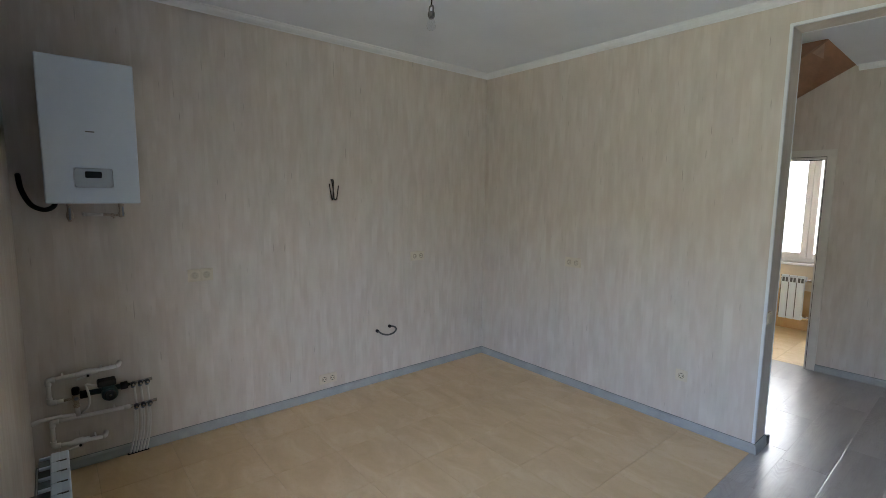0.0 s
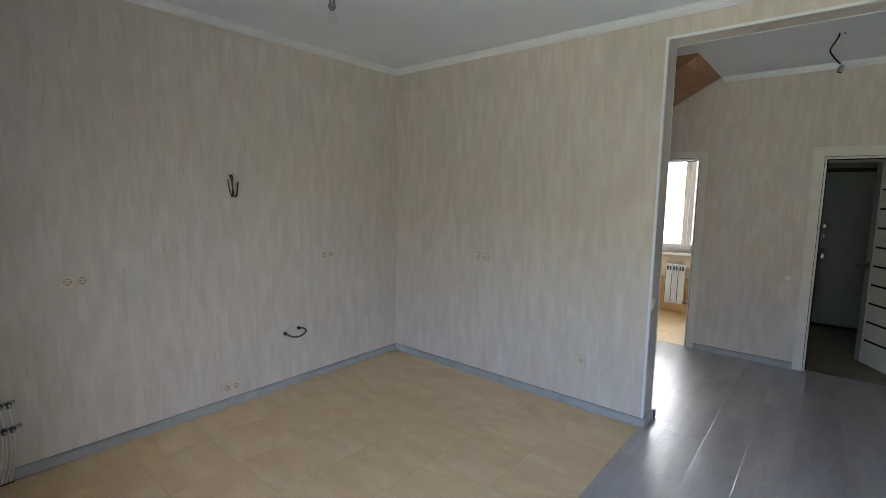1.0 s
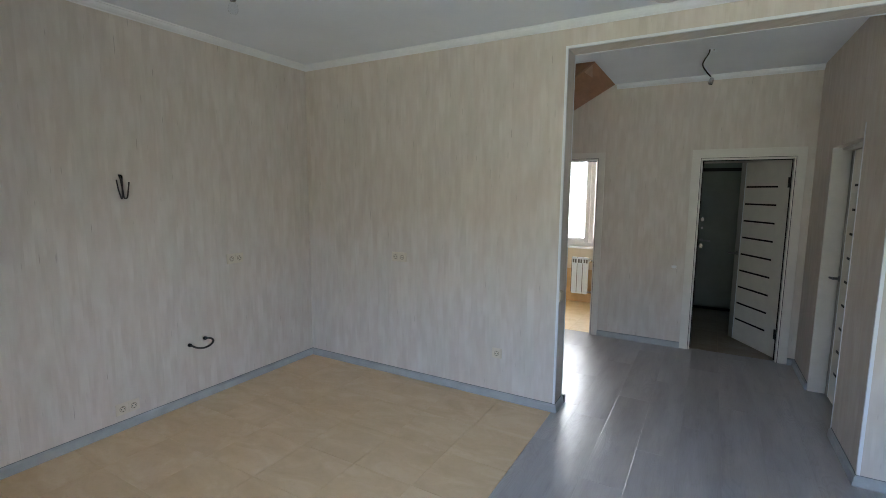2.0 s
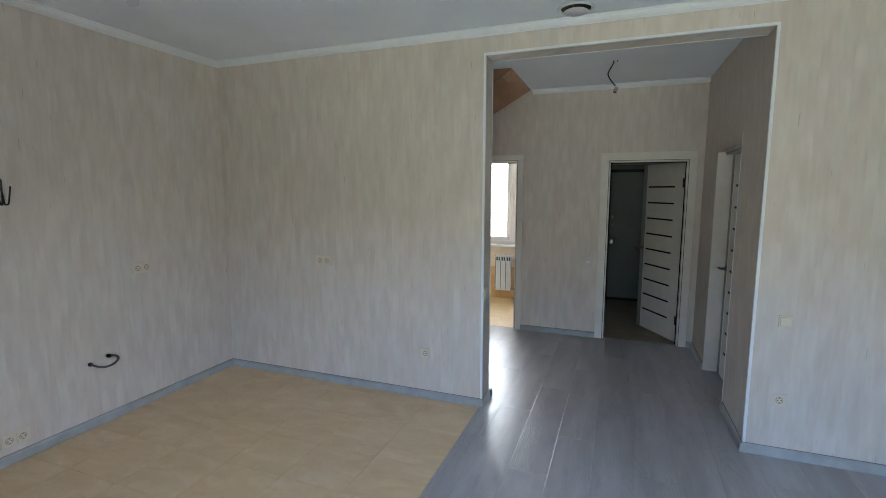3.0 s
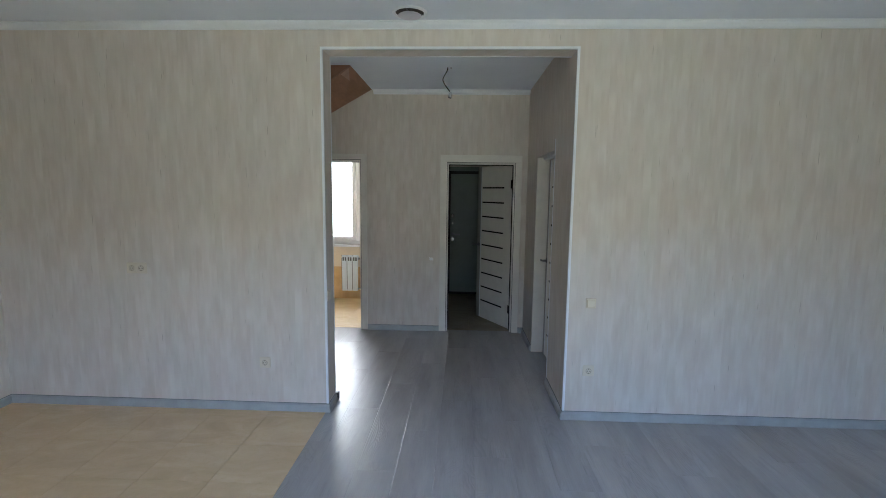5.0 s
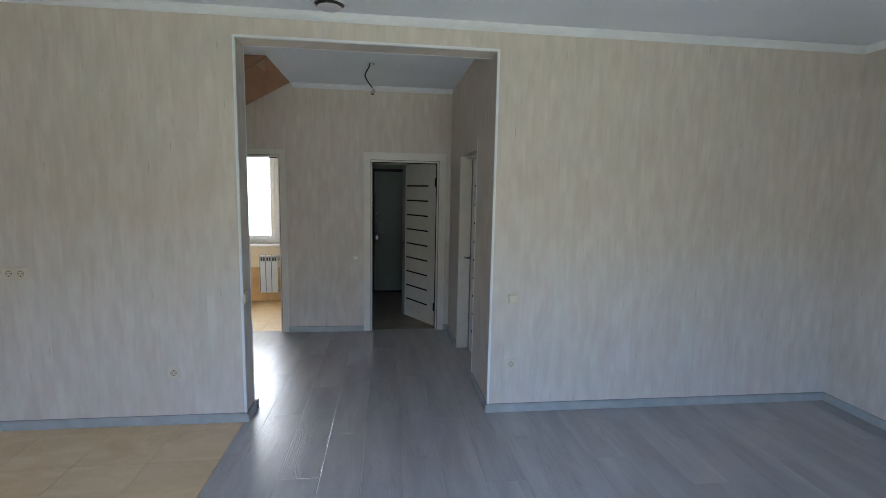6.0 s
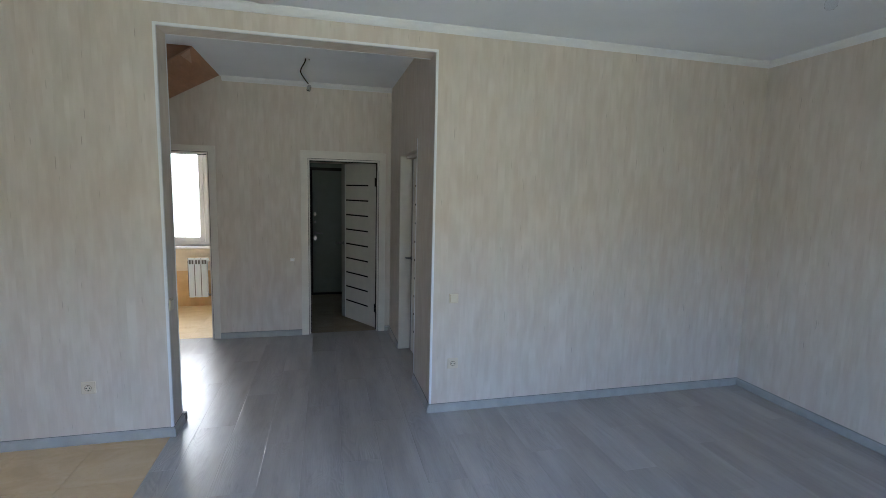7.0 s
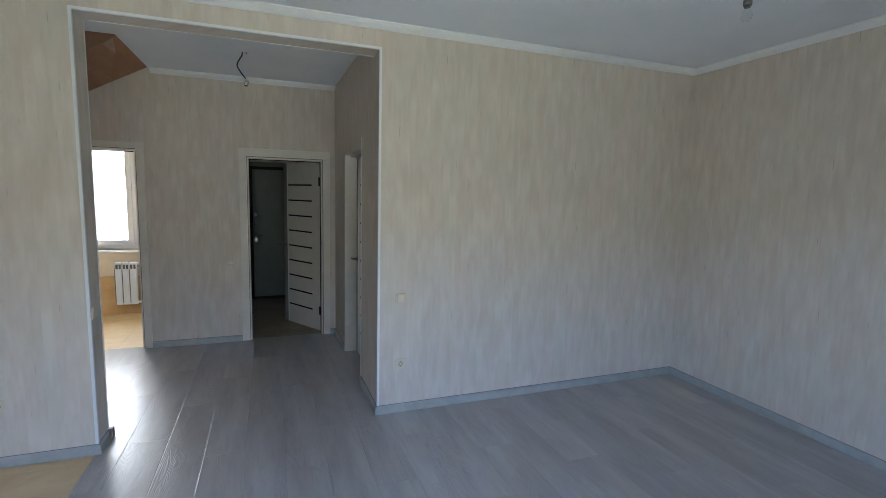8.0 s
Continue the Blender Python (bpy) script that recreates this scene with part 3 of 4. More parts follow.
# ---- windows ----
def window(name, x0, x1, z0, z1, m, mullion, label, sill_in=0.14):
    """Plastic window; local x along the wall, y = 0 the room face of its frame, +y outdoors."""
    ob = thing(name, m, label, "window")
    ob["kind"] = "structure"
    f, s, d = 0.05, 0.066, 0.07
    part("window_frame", add_box(add_box(add_box(box(x0, 0, z0, x0 + f, d, z1), x1 - f, 0, z0, x1, d, z1), x0 + f, 0, z0, x1 - f, d, z0 + f), x0 + f, 0, z1 - f, x1 - f, d, z1), M_PVC, ob)
    edges = [x0 + f] + ([mullion] if mullion else []) + [x1 - f]
    for i, (a, b) in enumerate(zip(edges, edges[1:])):
        a, b, c, e = a + 0.002, b - 0.002, z0 + f + 0.002, z1 - f - 0.002
        sash = part("sash", add_box(add_box(add_box(box(a, -0.015, c, a + s, d - 0.01, e, 0.004), b - s, -0.015, c, b, d - 0.01, e, 0.004), a + s, -0.015, c, b - s, d - 0.01, c + s, 0.004), a + s, -0.015, e - s, b - s, d - 0.01, e, 0.004), M_PVC, ob)
        pane = part("pane", box(a + s - 0.004, 0.018, c + s - 0.004, b - s + 0.004, 0.022, e - s + 0.004), M_GLASS, sash)
        pane.visible_shadow = False
    hx = (mullion if mullion else x1 - f) - 0.034
    hz = z0 + 0.56 * (z1 - z0)
    part("handle", add_box(box(hx - 0.012, -0.024, hz - 0.035, hx + 0.012, -0.015, hz + 0.035, 0.003), hx - 0.010, -0.052, hz - 0.10, hx + 0.010, -0.036, hz + 0.012, 0.004), M_PVC, ob, "white window handle")
    if sill_in:
        part("window_sill", box(x0 - 0.05, -sill_in, z0 - 0.03, x1 + 0.05, 0.0, z0, 0.006, 2), M_PVC, ob)
    return ob


window("window_1", -2.55, -0.95, 0.84, 2.25, pose(0, YB + 0.12, 0), -1.64, "white plastic bathroom window, blown out by daylight", 0.16)
turn = pose(0, YS - 0.15, 0, 0, 0, 180)
window("window_2", -GLAZED[1], -GLAZED[0], WZ0, WZ1, turn, -0.2, "wide white plastic terrace door", 0)


# ---- radiators ----
def radiator(name, n, pitch, height, m, label, group="", top_end=-0.03):
    """Aluminium sections side by side; local x along the wall, y = 0 the wall, -y the room, origin under its first section."""
    ob = thing(name, m, label, "radiator", group)
    sec = bmesh.new()
    add_box(sec, 0.005, -0.135, 0.02, pitch - 0.005, -0.127, height - 0.085, 0.003, 2)
    add_box(sec, 0.002, -0.131, height - 0.090, 0.010, -0.100, height - 0.02)
    add_box(sec, pitch - 0.010, -0.131, height - 0.090, pitch - 0.002, -0.100, height - 0.02)
    add_box(sec, pitch / 2 - 0.004, -0.127, 0.03, pitch / 2 + 0.004, -0.055, height - 0.03)
    add_box(sec, 0.008, -0.12, 0.05, pitch - 0.008, -0.112, height - 0.06)
    add_box(sec, 0.008, -0.068, 0.05, pitch - 0.008, -0.060, height - 0.06)
    add_box(sec, 0.0, -0.116, height - 0.075, pitch, -0.072, height - 0.03, 0.008, 2)
    add_box(sec, 0.0, -0.116, 0.02, pitch, -0.072, 0.065, 0.008, 2)
    add_box(sec, 0.0015, -0.110, height - 0.030, pitch - 0.0015, -0.082, height - 0.002, 0.003, 2)
    add_box(sec, 0.0012, -0.137, height - 0.030, pitch - 0.0012, -0.080, height - 0.003, 0.006, 3)
    add_box(sec, pitch - 0.006, -0.084, height - 0.034, pitch + 0.006, -0.046, height - 0.014)
    me = mesh_of("section", sec, M_ENAMEL)
    back = mesh_of("slot", add_box(add_box(add_box(box(0.008, -0.081, height - 0.045, pitch - 0.008, -0.044, height - 0.022), -0.003, -0.128, height - 0.020, 0.003, -0.098, height - 0.0015), -0.004, -0.128, 0.04, 0.004, -0.124, height - 0.04), 0.010, -0.124, height - 0.088, pitch - 0.010, -0.118, height - 0.030), M_RADDARK)
    for i in range(n):
        s = new("section", me)
        s.parent = ob
        s.matrix_basis = pose(i * pitch, 0, 0)
        q = new("slot", back)
        q.parent = s
    for x, zz in ((top_end, height - 0.052), (n * pitch + 0.03, 0.043)):
        part("valve", lathe(bmesh.new(), [(0.013, -0.032), (0.017, -0.028), (0.017, 0.028), (0.013, 0.032)], pose(x, -0.094, zz, 0, 90), 14), M_CHROME, ob, "nickel radiator valve")
        part("supply_pipe", tube(bmesh.new(), [(x, -0.094, zz), (x, -0.05, zz), (x, 0.0, zz)], 0.010, 10, 2), M_PPR, ob, "white supply pipe")
    for x in (0.16, n * pitch - 0.20) if n > 4 else (0.1,):
        part("bracket", box(x, -0.072, height - 0.10, x + 0.012, 0.016, height - 0.06), M_STEEL, ob)
    part("bracket", box(0.1, -0.072, 0.10, 0.112, 0.016, 0.14), M_STEEL, ob)
    return ob


radiator("radiator", 3, 0.080, 0.565, pose(-1.815, YB - 0.008, 0.13), "white three-section aluminium radiator under the bathroom window", "radiators", 0.27)
radiator("radiator", 12, 0.084, 0.50, pose(-1.39, YS + 0.016, 0.112, 0, 0, 180), "white twelve-section aluminium radiator on the south wall", "radiators")


# ---- wall sockets and switches: local -y faces the room, origin in the middle on the wall ----
def socket(parent, x):
    plate = part("insert", box(x - 0.033, -0.011, -0.033, x + 0.033, -0.008, 0.033, 0.002), M_SOCKET, parent)
    part("cup", lathe(bmesh.new(), [(0.0205, -0.0005), (0.0205, 0.002), (0.019, 0.002), (0.018, 0.0015)], pose(x, -0.0108, 0, 90), 24), M_RING, plate, "shaded round recess")
    part("recess", lathe(bmesh.new(), [(0.0172, 0), (0.0172, 0.0008)], pose(x, -0.0118, 0, 90), 24), M_SOCKET, plate)
    for dx in (-0.0095, 0.0095):
        part("hole", lathe(bmesh.new(), [(0.0042, 0), (0.0042, 0.001)], pose(x + dx, -0.0124, 0, 90), 10), M_DARK, plate, "dark pin hole")
    part("earth_clip", box(x - 0.003, -0.0136, 0.012, x + 0.003, -0.0122, 0.018), M_DARK, plate)
    part("earth_clip", box(x - 0.003, -0.0136, -0.018, x + 0.003, -0.0122, -0.012), M_DARK, plate)


def wall_socket(gangs, m, label):
    ob = thing("wall_socket", m, label, "socket", "wall sockets")
    w = 0.041 + 0.0355 * (gangs - 1)
    part("frame", box(-w, -0.009, -0.041, w, 0.0, 0.041, 0.004, 2), M_SOCKET, ob)
    for g in range(gangs):
        socket(ob, (g - (gangs - 1) / 2) * 0.071)
    return ob


def light_switch(m, label, w=0.038, h=0.038, mat=M_SWITCH):
    ob = thing("light_switch", m, label, "switch", "light switches")
    part("frame", box(-w, -0.009, -h, w, 0.0, h, 0.003, 2), mat, ob)
    part("base", box(-w - 0.0015, -0.003, -h - 0.0015, w + 0.0015, 0.0, h + 0.0015), M_GROUT, ob, "shaded edge of the base")
    w, h = w * 0.78, h * 0.78
    part("rocker_gap", box(-w - 0.0015, -0.0095, -h - 0.0015, w + 0.0015, -0.008, h + 0.0015), M_GROUT, ob)
    part("rocker", box(-w, -0.013, -h, w, -0.009, h, 0.002), mat, ob)
    return ob


def on_west(y, z):
    return pose(XW, y, z, 0, 0, 90)


wall_socket(2, on_west(1.058, 1.085), "ivory double socket on the wallpaper above worktop height")
wall_socket(2, on_west(2.850, 1.080), "ivory double socket on the wallpaper above worktop height")
wall_socket(2, on_west(1.957, 0.148), "ivory double socket low above the skirting")
wall_socket(2, pose(-2.405, YN, 1.075), "ivory double socket on the wallpaper above worktop height")
wall_socket(1, pose(-1.463, YN, 0.374), "single ivory socket on the wallpaper")
wall_socket(1, pose(0.937, YN, 0.376), "single ivory socket on the wallpaper below the switch")
light_switch(pose(0.933, YN, 0.878), "cream single light switch beside the passage", 0.034, 0.034)
light_switch(pose(OX0, 3.752, 0.886, 0, 0, 90), "cream light switch in the side of the passage")
light_switch(pose(-0.362, YH, 0.872), "small white light switch beside the vestibule door", 0.026, 0.020, M_PVC)


# ---- boiler and its pipes: on the west wall ----
def rounded_plate(w, h, r, depth, cx, y, cz):
    """A thin upright plate with round corners, its face towards -y."""
    bm = bmesh.new()
    rim = []
    for sx, sz, a0 in ((1, 1, 0), (-1, 1, 90), (-1, -1, 180), (1, -1, 270)):
        for k in range(6):
            a = math.radians(a0 + 18 * k)
            rim.append((cx + sx * (w / 2 - r) + r * math.cos(a), cz + sz * (h / 2 - r) + r * math.sin(a)))
    front = [bm.verts.new((x, y, z)) for x, z in rim]
    back = [bm.verts.new((x, y + depth, z)) for x, z in rim]
    bm.faces.new(front)
    bm.faces.new(back[::-1])
    for k in range(len(rim)):
        j = (k + 1) % len(rim)
        bm.faces.new((front[j], front[k], back[k], back[j]))
    return bm


def boiler():
    ob = thing("gas_boiler", on_west(0.503, 1.569), "white wall-hung gas boiler with small grey control panel", "boiler")
    d, w, h = 0.36, 0.198, 0.716
    part("casing", box(-w, -d + 0.02, 0, w, 0, h, 0.006, 2), M_ENAMEL, ob)
    part("front_cover", box(-w - 0.001, -d, -0.004, w + 0.001, -d + 0.021, h + 0.001, 0.008, 3), M_ENAMEL, ob)
    panel = part("control_panel", box(-0.082, -d - 0.0025, 0.076, 0.082, -d + 0.004, 0.176, 0.010, 4), M_PANEL, ob, "pale grey control panel")
    part("bezel", rounded_plate(0.154, 0.090, 0.014, 0.0025, 0.0, -d - 0.0045, 0.126), M_BEZEL, panel)
    part("display", rounded_plate(0.070, 0.034, 0.006, 0.0022, 0.0, -d - 0.0065, 0.143), M_BLACKGLASS, panel, "small dark display")
    part("nameplate", box(-0.022, -d - 0.0015, 0.356, 0.016, -d + 0.001, 0.362), M_STEEL, ob, "thin dark maker's mark without letters")
    for x, r in ((-0.102, 0.013), (0.131, 0.013)):
        part("connector", lathe(bmesh.new(), [(r * 0.7, -0.022), (r, -0.018), (r, -0.006), (r * 0.75, -0.002), (r * 0.75, 0.004)], pose(x, -0.13, 0), 14), M_RUST, ob, "dull brass pipe connector")
    return ob


boiler()
ob = thing("gas_tap", on_west(0.401, 1.506), "old rusty steel gas tap hanging under the boiler", "valve")
part("body", lathe(bmesh.new(), [(0.011, 0.066), (0.013, 0.056), (0.013, 0.044), (0.010, 0.038), (0.012, 0.010), (0.016, 0.0), (0.016, -0.024), (0.011, -0.034), (0.008, -0.043), (0.003, -0.044)], pose(0, -0.13, 0.0), 12), M_RUST, ob)
part("lever", box(-0.005, -0.152, -0.034, 0.005, -0.146, 0.030, 0.0025), M_STEELBLUE, ob, "worn steel lever")
part("pivot", lathe(bmesh.new(), [(0.006, 0.012), (0.006, 0.024), (0.004, 0.026)], pose(0, -0.13, -0.002, 90), 10), M_STEELBLUE, ob)
part("stub", tube(bmesh.new(), [(0, -0.13, 0.0), (0, -0.06, 0.0), (0, 0.0, 0.0)], 0.009, 10, 2), M_RUST, ob)
ob = thing("pipe_stub", on_west(0.55, 1.503), "short white water pipe with rusty tap under the boiler", "pipe")
part("pipe", tube(bmesh.new(), [(-0.080, -0.10, -0.004), (-0.04, -0.105, -0.006), (0.0, -0.11, -0.006)], 0.0095, 10, 3), M_PPR, ob)
part("union", tube(bmesh.new(), [(0.0, -0.11, -0.006), (0.04, -0.118, -0.008), (0.086, -0.13, -0.010)], 0.0075, 10, 3), M_RUST, ob, "rusty union")
part("union_nut", lathe(bmesh.new(), [(0.008, -0.007), (0.012, -0.006), (0.012, 0.006), (0.008, 0.007)], pose(0.042, -0.118, -0.008, 0, 90), 8), M_RUST, ob)
part("tap", lathe(bmesh.new(), [(0.007, -0.022), (0.014, -0.018), (0.016, 0.004), (0.011, 0.012), (0.011, 0.036), (0.014, 0.040), (0.014, 0.052), (0.010, 0.058), (0.010, 0.068)], pose(0.084, -0.13, 0.0), 12), M_RUST, ob, "old brass tap")
part("tap_lever", box(0.086, -0.152, -0.014, 0.094, -0.144, 0.040, 0.002), M_STEELBLUE, ob, "worn steel lever")
part("drain", tube(bmesh.new(), [(0.048, -0.118, -0.006), (0.049, -0.120, -0.028)], 0.006, 8, 1), M_RUST, ob)
part("stub", tube(bmesh.new(), [(-0.080, -0.10, -0.004), (-0.084, -0.05, -0.004), (-0.084, 0.0, -0.004)], 0.0095, 10, 2), M_PPR, ob)
ob = thing("black_hose", on_west(0.19, 1.55), "black corrugated hose curving from the wall to the boiler", "hose")
part("hose", tube(bmesh.new(), [(0.010, 0.0, 0.158), (0.012, -0.05, 0.15), (0.022, -0.09, 0.08), (0.055, -0.12, 0.005), (0.105, -0.13, -0.022), (0.145, -0.13, -0.006), (0.158, -0.13, 0.032)], 0.0125, 12, 6), M_BLACK, ob)


def heating_group():
    """Mixing unit of the underfloor heating: local x along the wall, origin on the floor."""
    ob = thing("heating_manifold", on_west(-0.008, 0.0), "underfloor heating unit of white pipes, dark pump and steel valves", "heating unit")
    y = -0.06

    def pipe(name, pts, r=0.0115, mat=M_PPR, steps=1, label="", parent=None):
        return part(name, tube(bmesh.new(), pts, r, 12, steps), mat, parent or ob, label)

    def elbow(x, z, sx, sz):
        """A welded corner: two short thicker sleeves round a bend; sx, sz point along the two arms."""
        a, c = 0.030, 0.010
        return pipe("elbow", [(x + sx * a, y, z), (x + sx * c, y, z), (x + sx * 0.003, y, z + sz * 0.003), (x, y, z + sz * c), (x, y, z + sz * a)], 0.0148, M_PPR, 4)

    def ball_valve(x, z):
        v = part("ball_valve", lathe(bmesh.new(), [(0.013, -0.052), (0.015, -0.050), (0.016, -0.030), (0.022, -0.018), (0.022, 0.018), (0.016, 0.030), (0.015, 0.050), (0.013, 0.052)], pose(x, y, z, 0, 87), 16), M_PPR, ob, "white ball valve")
        part("knob", lathe(bmesh.new(), [(0.0065, 0), (0.007, 0.014), (0.004, 0.018)], pose(x + 0.004, y - 0.018, z - 0.012, 90), 10), M_BLACK, v, "black valve stem")
        part("lever", tube(bmesh.new(), [(x + 0.002, y - 0.026, z - 0.012), (x - 0.02, y - 0.030, z - 0.016), (x - 0.055, y - 0.028, z - 0.022)], 0.006, 8, 3), M_PPR, v)

    # upper loop
    pipe("pipe", [(0.262, y, 0.578), (0.420, y, 0.584), (0.572, y, 0.590)])
    pipe("pipe", [(0.568, y, 0.590), (0.582, y + 0.012, 0.591), (0.592, y + 0.06, 0.591)], 0.0135, M_PPR, 4)
    elbow(0.257, 0.578, 1, -1)
    pipe("pipe", [(0.257, y, 0.572), (0.257, y, 0.450)])
    elbow(0.257, 0.446, 1, 1)
    pipe("pipe", [(0.262, y, 0.446), (0.318, y, 0.446)])
    ball_valve(0.430, 0.584)
    # mixing valve
    pipe("union", [(0.316, y, 0.446), (0.360, y, 0.446)], 0.0075, M_RUST, label="dull brass union")
    mv = part("mixing_valve", lathe(bmesh.new(), [(0.012, -0.058), (0.016, -0.052), (0.016, -0.040), (0.013, -0.036), (0.014, -0.018), (0.018, -0.012), (0.018, 0.012), (0.013, 0.016), (0.013, 0.024)], pose(0.374, y, 0.447), 16), M_RUST, ob, "dull brass mixing valve")
    part("cap", lathe(bmesh.new(), [(0.016, 0.020), (0.019, 0.024), (0.019, 0.056), (0.015, 0.062)], pose(0.374, y, 0.447), 16), M_BLACK, mv, "black thermostatic cap")
    part("face", lathe(bmesh.new(), [(0.010, 0.0), (0.011, 0.018), (0.008, 0.022), (0.003, 0.022)], pose(0.374, y, 0.447, 90), 14), M_STEELBLUE, mv, "grey valve face")
    pipe("pipe", [(0.375, y, 0.393), (0.378, y, 0.338)], 0.0125)
    # pump
    pump = part("pump", lathe(bmesh.new(), [(0.034, 0.0), (0.040, 0.006), (0.041, 0.040), (0.037, 0.052), (0.030, 0.056)], pose(0.530, y - 0.012, 0.446, 90), 24), M_TEAL, ob, "dark teal circulation pump")
    part("motor_cap", lathe(bmesh.new(), [(0.026, 0.054), (0.029, 0.056), (0.029, 0.068), (0.024, 0.072)], pose(0.530, y - 0.012, 0.446, 90), 24), M_BLACK, pump, "black motor cap")
    part("screw", lathe(bmesh.new(), [(0.008, 0.070), (0.008, 0.077), (0.005, 0.079)], pose(0.530, y - 0.012, 0.450, 90), 16), M_CHROME, pump, "bright vent screw")
    part("terminal_box", box(0.472, y - 0.076, 0.500, 0.562, y - 0.012, 0.540, 0.010, 2), M_BLACK, pump, "black terminal box")
    part("neck", box(0.492, y - 0.060, 0.476, 0.556, y - 0.012, 0.506, 0.006, 2), M_TEAL, pump)
    part("volute", tube(bmesh.new(), [(0.405, y, 0.458), (0.45, y, 0.460), (0.49, y, 0.458), (0.56, y, 0.460), (0.605, y, 0.462)], 0.0165, 14, 3), M_TEAL, pump)
    for x, z in ((0.410, 0.458), (0.604, 0.462)):
        part("union_nut", lathe(bmesh.new(), [(0.017, -0.019), (0.024, -0.016), (0.024, 0.016), (0.017, 0.019)], pose(x, y, z, 0, 90), 8), M_BLACK, pump, "black union nut")
    pipe("pump_cable", [(0.474, y - 0.060, 0.514), (0.448, y - 0.062, 0.524), (0.420, y - 0.062, 0.532), (0.428, y - 0.060, 0.490), (0.432, y - 0.055, 0.440), (0.424, y - 0.045, 0.395), (0.400, y - 0.02, 0.364), (0.392, y + 0.01, 0.345)], 0.006, M_PPR, 5, "white pump cable", pump)
    # manifold rails with three outlets
    for z, xs, x1 in ((0.466, (0.648, 0.685, 0.722), 0.750), (0.324, (0.658, 0.694, 0.729), 0.768)):
        rail = pipe("rail", [(0.622, y, z - 0.004), (x1, y, z + 0.004)], 0.0095, M_CHROME, label="steel manifold rail")
        for x in xs:
            v = part("valve", lathe(bmesh.new(), [(0.008, 0.0), (0.011, 0.006), (0.0135, 0.010), (0.0135, 0.030), (0.009, 0.034)], pose(x, y, z, 90), 8), M_STEELDARK, rail, "dark blue steel valve")
            part("knob", lathe(bmesh.new(), [(0.006, 0.030), (0.0075, 0.034), (0.0075, 0.042), (0.004, 0.045)], pose(x, y, z, 90), 10), M_CHROME, v)
            part("outlet", lathe(bmesh.new(), [(0.007, -0.030), (0.010, -0.027), (0.010, -0.010), (0.008, 0.0)], pose(x, y, z), 8), M_STEELBLUE, rail)
    # six tubes dive into the floor
    for k in range(3):
        x = 0.650 + 0.034 * k
        pipe("floor_tube", [(x, y, 0.296), (x - 0.002, y, 0.20), (x - 0.014, y + 0.016, 0.10), (x - 0.036, y + 0.034, 0.0)], 0.0062, M_PPR, 4, "white underfloor tube")
        pipe("floor_tube", [(x + 0.006, y + 0.020, 0.438), (x + 0.014, y + 0.020, 0.30), (x + 0.013, y + 0.018, 0.20), (x + 0.003, y + 0.024, 0.10), (x - 0.017, y + 0.034, 0.0)], 0.0062, M_PPR, 4, "white underfloor tube")
    part("tube_sleeve", box(0.600, y + 0.024, 0.0, 0.716, y + 0.046, 0.006, 0.002), M_BLACK, ob, "dark sleeve where the tubes enter the floor")
    # lower loop
    pipe("pipe", [(0.268, y, 0.334), (0.38, y, 0.330), (0.600, y, 0.324)])
    pipe("sleeve", [(0.596, y, 0.324), (0.628, y, 0.322)], 0.0135)
    elbow(0.260, 0.333, 1, -1)
    pipe("pipe", [(0.260, y, 0.328), (0.259, y, 0.196)])
    elbow(0.259, 0.190, 1, 1)
    pipe("pipe", [(0.264, y, 0.190), (0.370, y, 0.182), (0.485, y, 0.175)])
    pipe("pipe", [(0.482, y, 0.175), (0.496, y + 0.012, 0.174), (0.504, y + 0.06, 0.174)], 0.0135, M_PPR, 4)
    ball_valve(0.372, 0.182)
    pipe("pipe", [(0.385, y + 0.004, 0.342), (0.300, y + 0.004, 0.352), (0.235, y, 0.356), (0.200, y + 0.004, 0.352), (YS + 0.008, y + 0.012, 0.340)], 0.0115, M_PPR, 4)
    for x, z in ((0.32, 0.580), (0.50, 0.587), (0.30, 0.334), (0.55, 0.325), (0.45, 0.177)):
        part("pipe_clip", box(x - 0.005, y + 0.004, z - 0.012, x + 0.005, 0.0, z + 0.012, 0.002), M_PPR, ob)
    return ob


heating_group()

# loose cable ends and the kitchen water connection
ob = thing("cable_ends", on_west(2.008, 1.588), "bare dark cable ends bent upwards out of the wall", "cable")
part("cable", tube(bmesh.new(), [(0.004, 0.0, 0.145), (-0.003, -0.026, 0.138), (-0.004, -0.034, 0.12), (0.006, -0.035, 0.05), (0.010, -0.035, 0.004), (0.018, -0.037, -0.004), (0.028, -0.04, 0.004), (0.034, -0.045, 0.05), (0.040, -0.05, 0.105)], 0.0044, 8, 5), M_COPPER, ob)
part("cable", tube(bmesh.new(), [(0.002, 0.0, 0.150), (0.008, -0.026, 0.143), (0.007, -0.03, 0.10), (0.004, -0.032, 0.04), (0.0, -0.035, 0.0), (-0.006, -0.037, -0.004), (-0.012, -0.04, 0.01), (-0.026, -0.045, 0.06), (-0.036, -0.05, 0.118)], 0.0044, 8, 5), M_COPPER, ob)
ob = thing("water_connection", on_west(2.50, 0.45), "bent steel hose joining two water outlets in the wall", "pipe")
part("hose", tube(bmesh.new(), [(-0.082, 0.0, 0.008), (-0.078, -0.03, 0.004), (-0.05, -0.05, -0.016), (0.0, -0.06, -0.028), (0.055, -0.06, -0.020), (0.088, -0.05, 0.004), (0.082, -0.03, 0.022), (0.05, -0.015, 0.030), (0.045, 0.0, 0.030)], 0.0075, 10, 5), M_STEELDULL, ob)
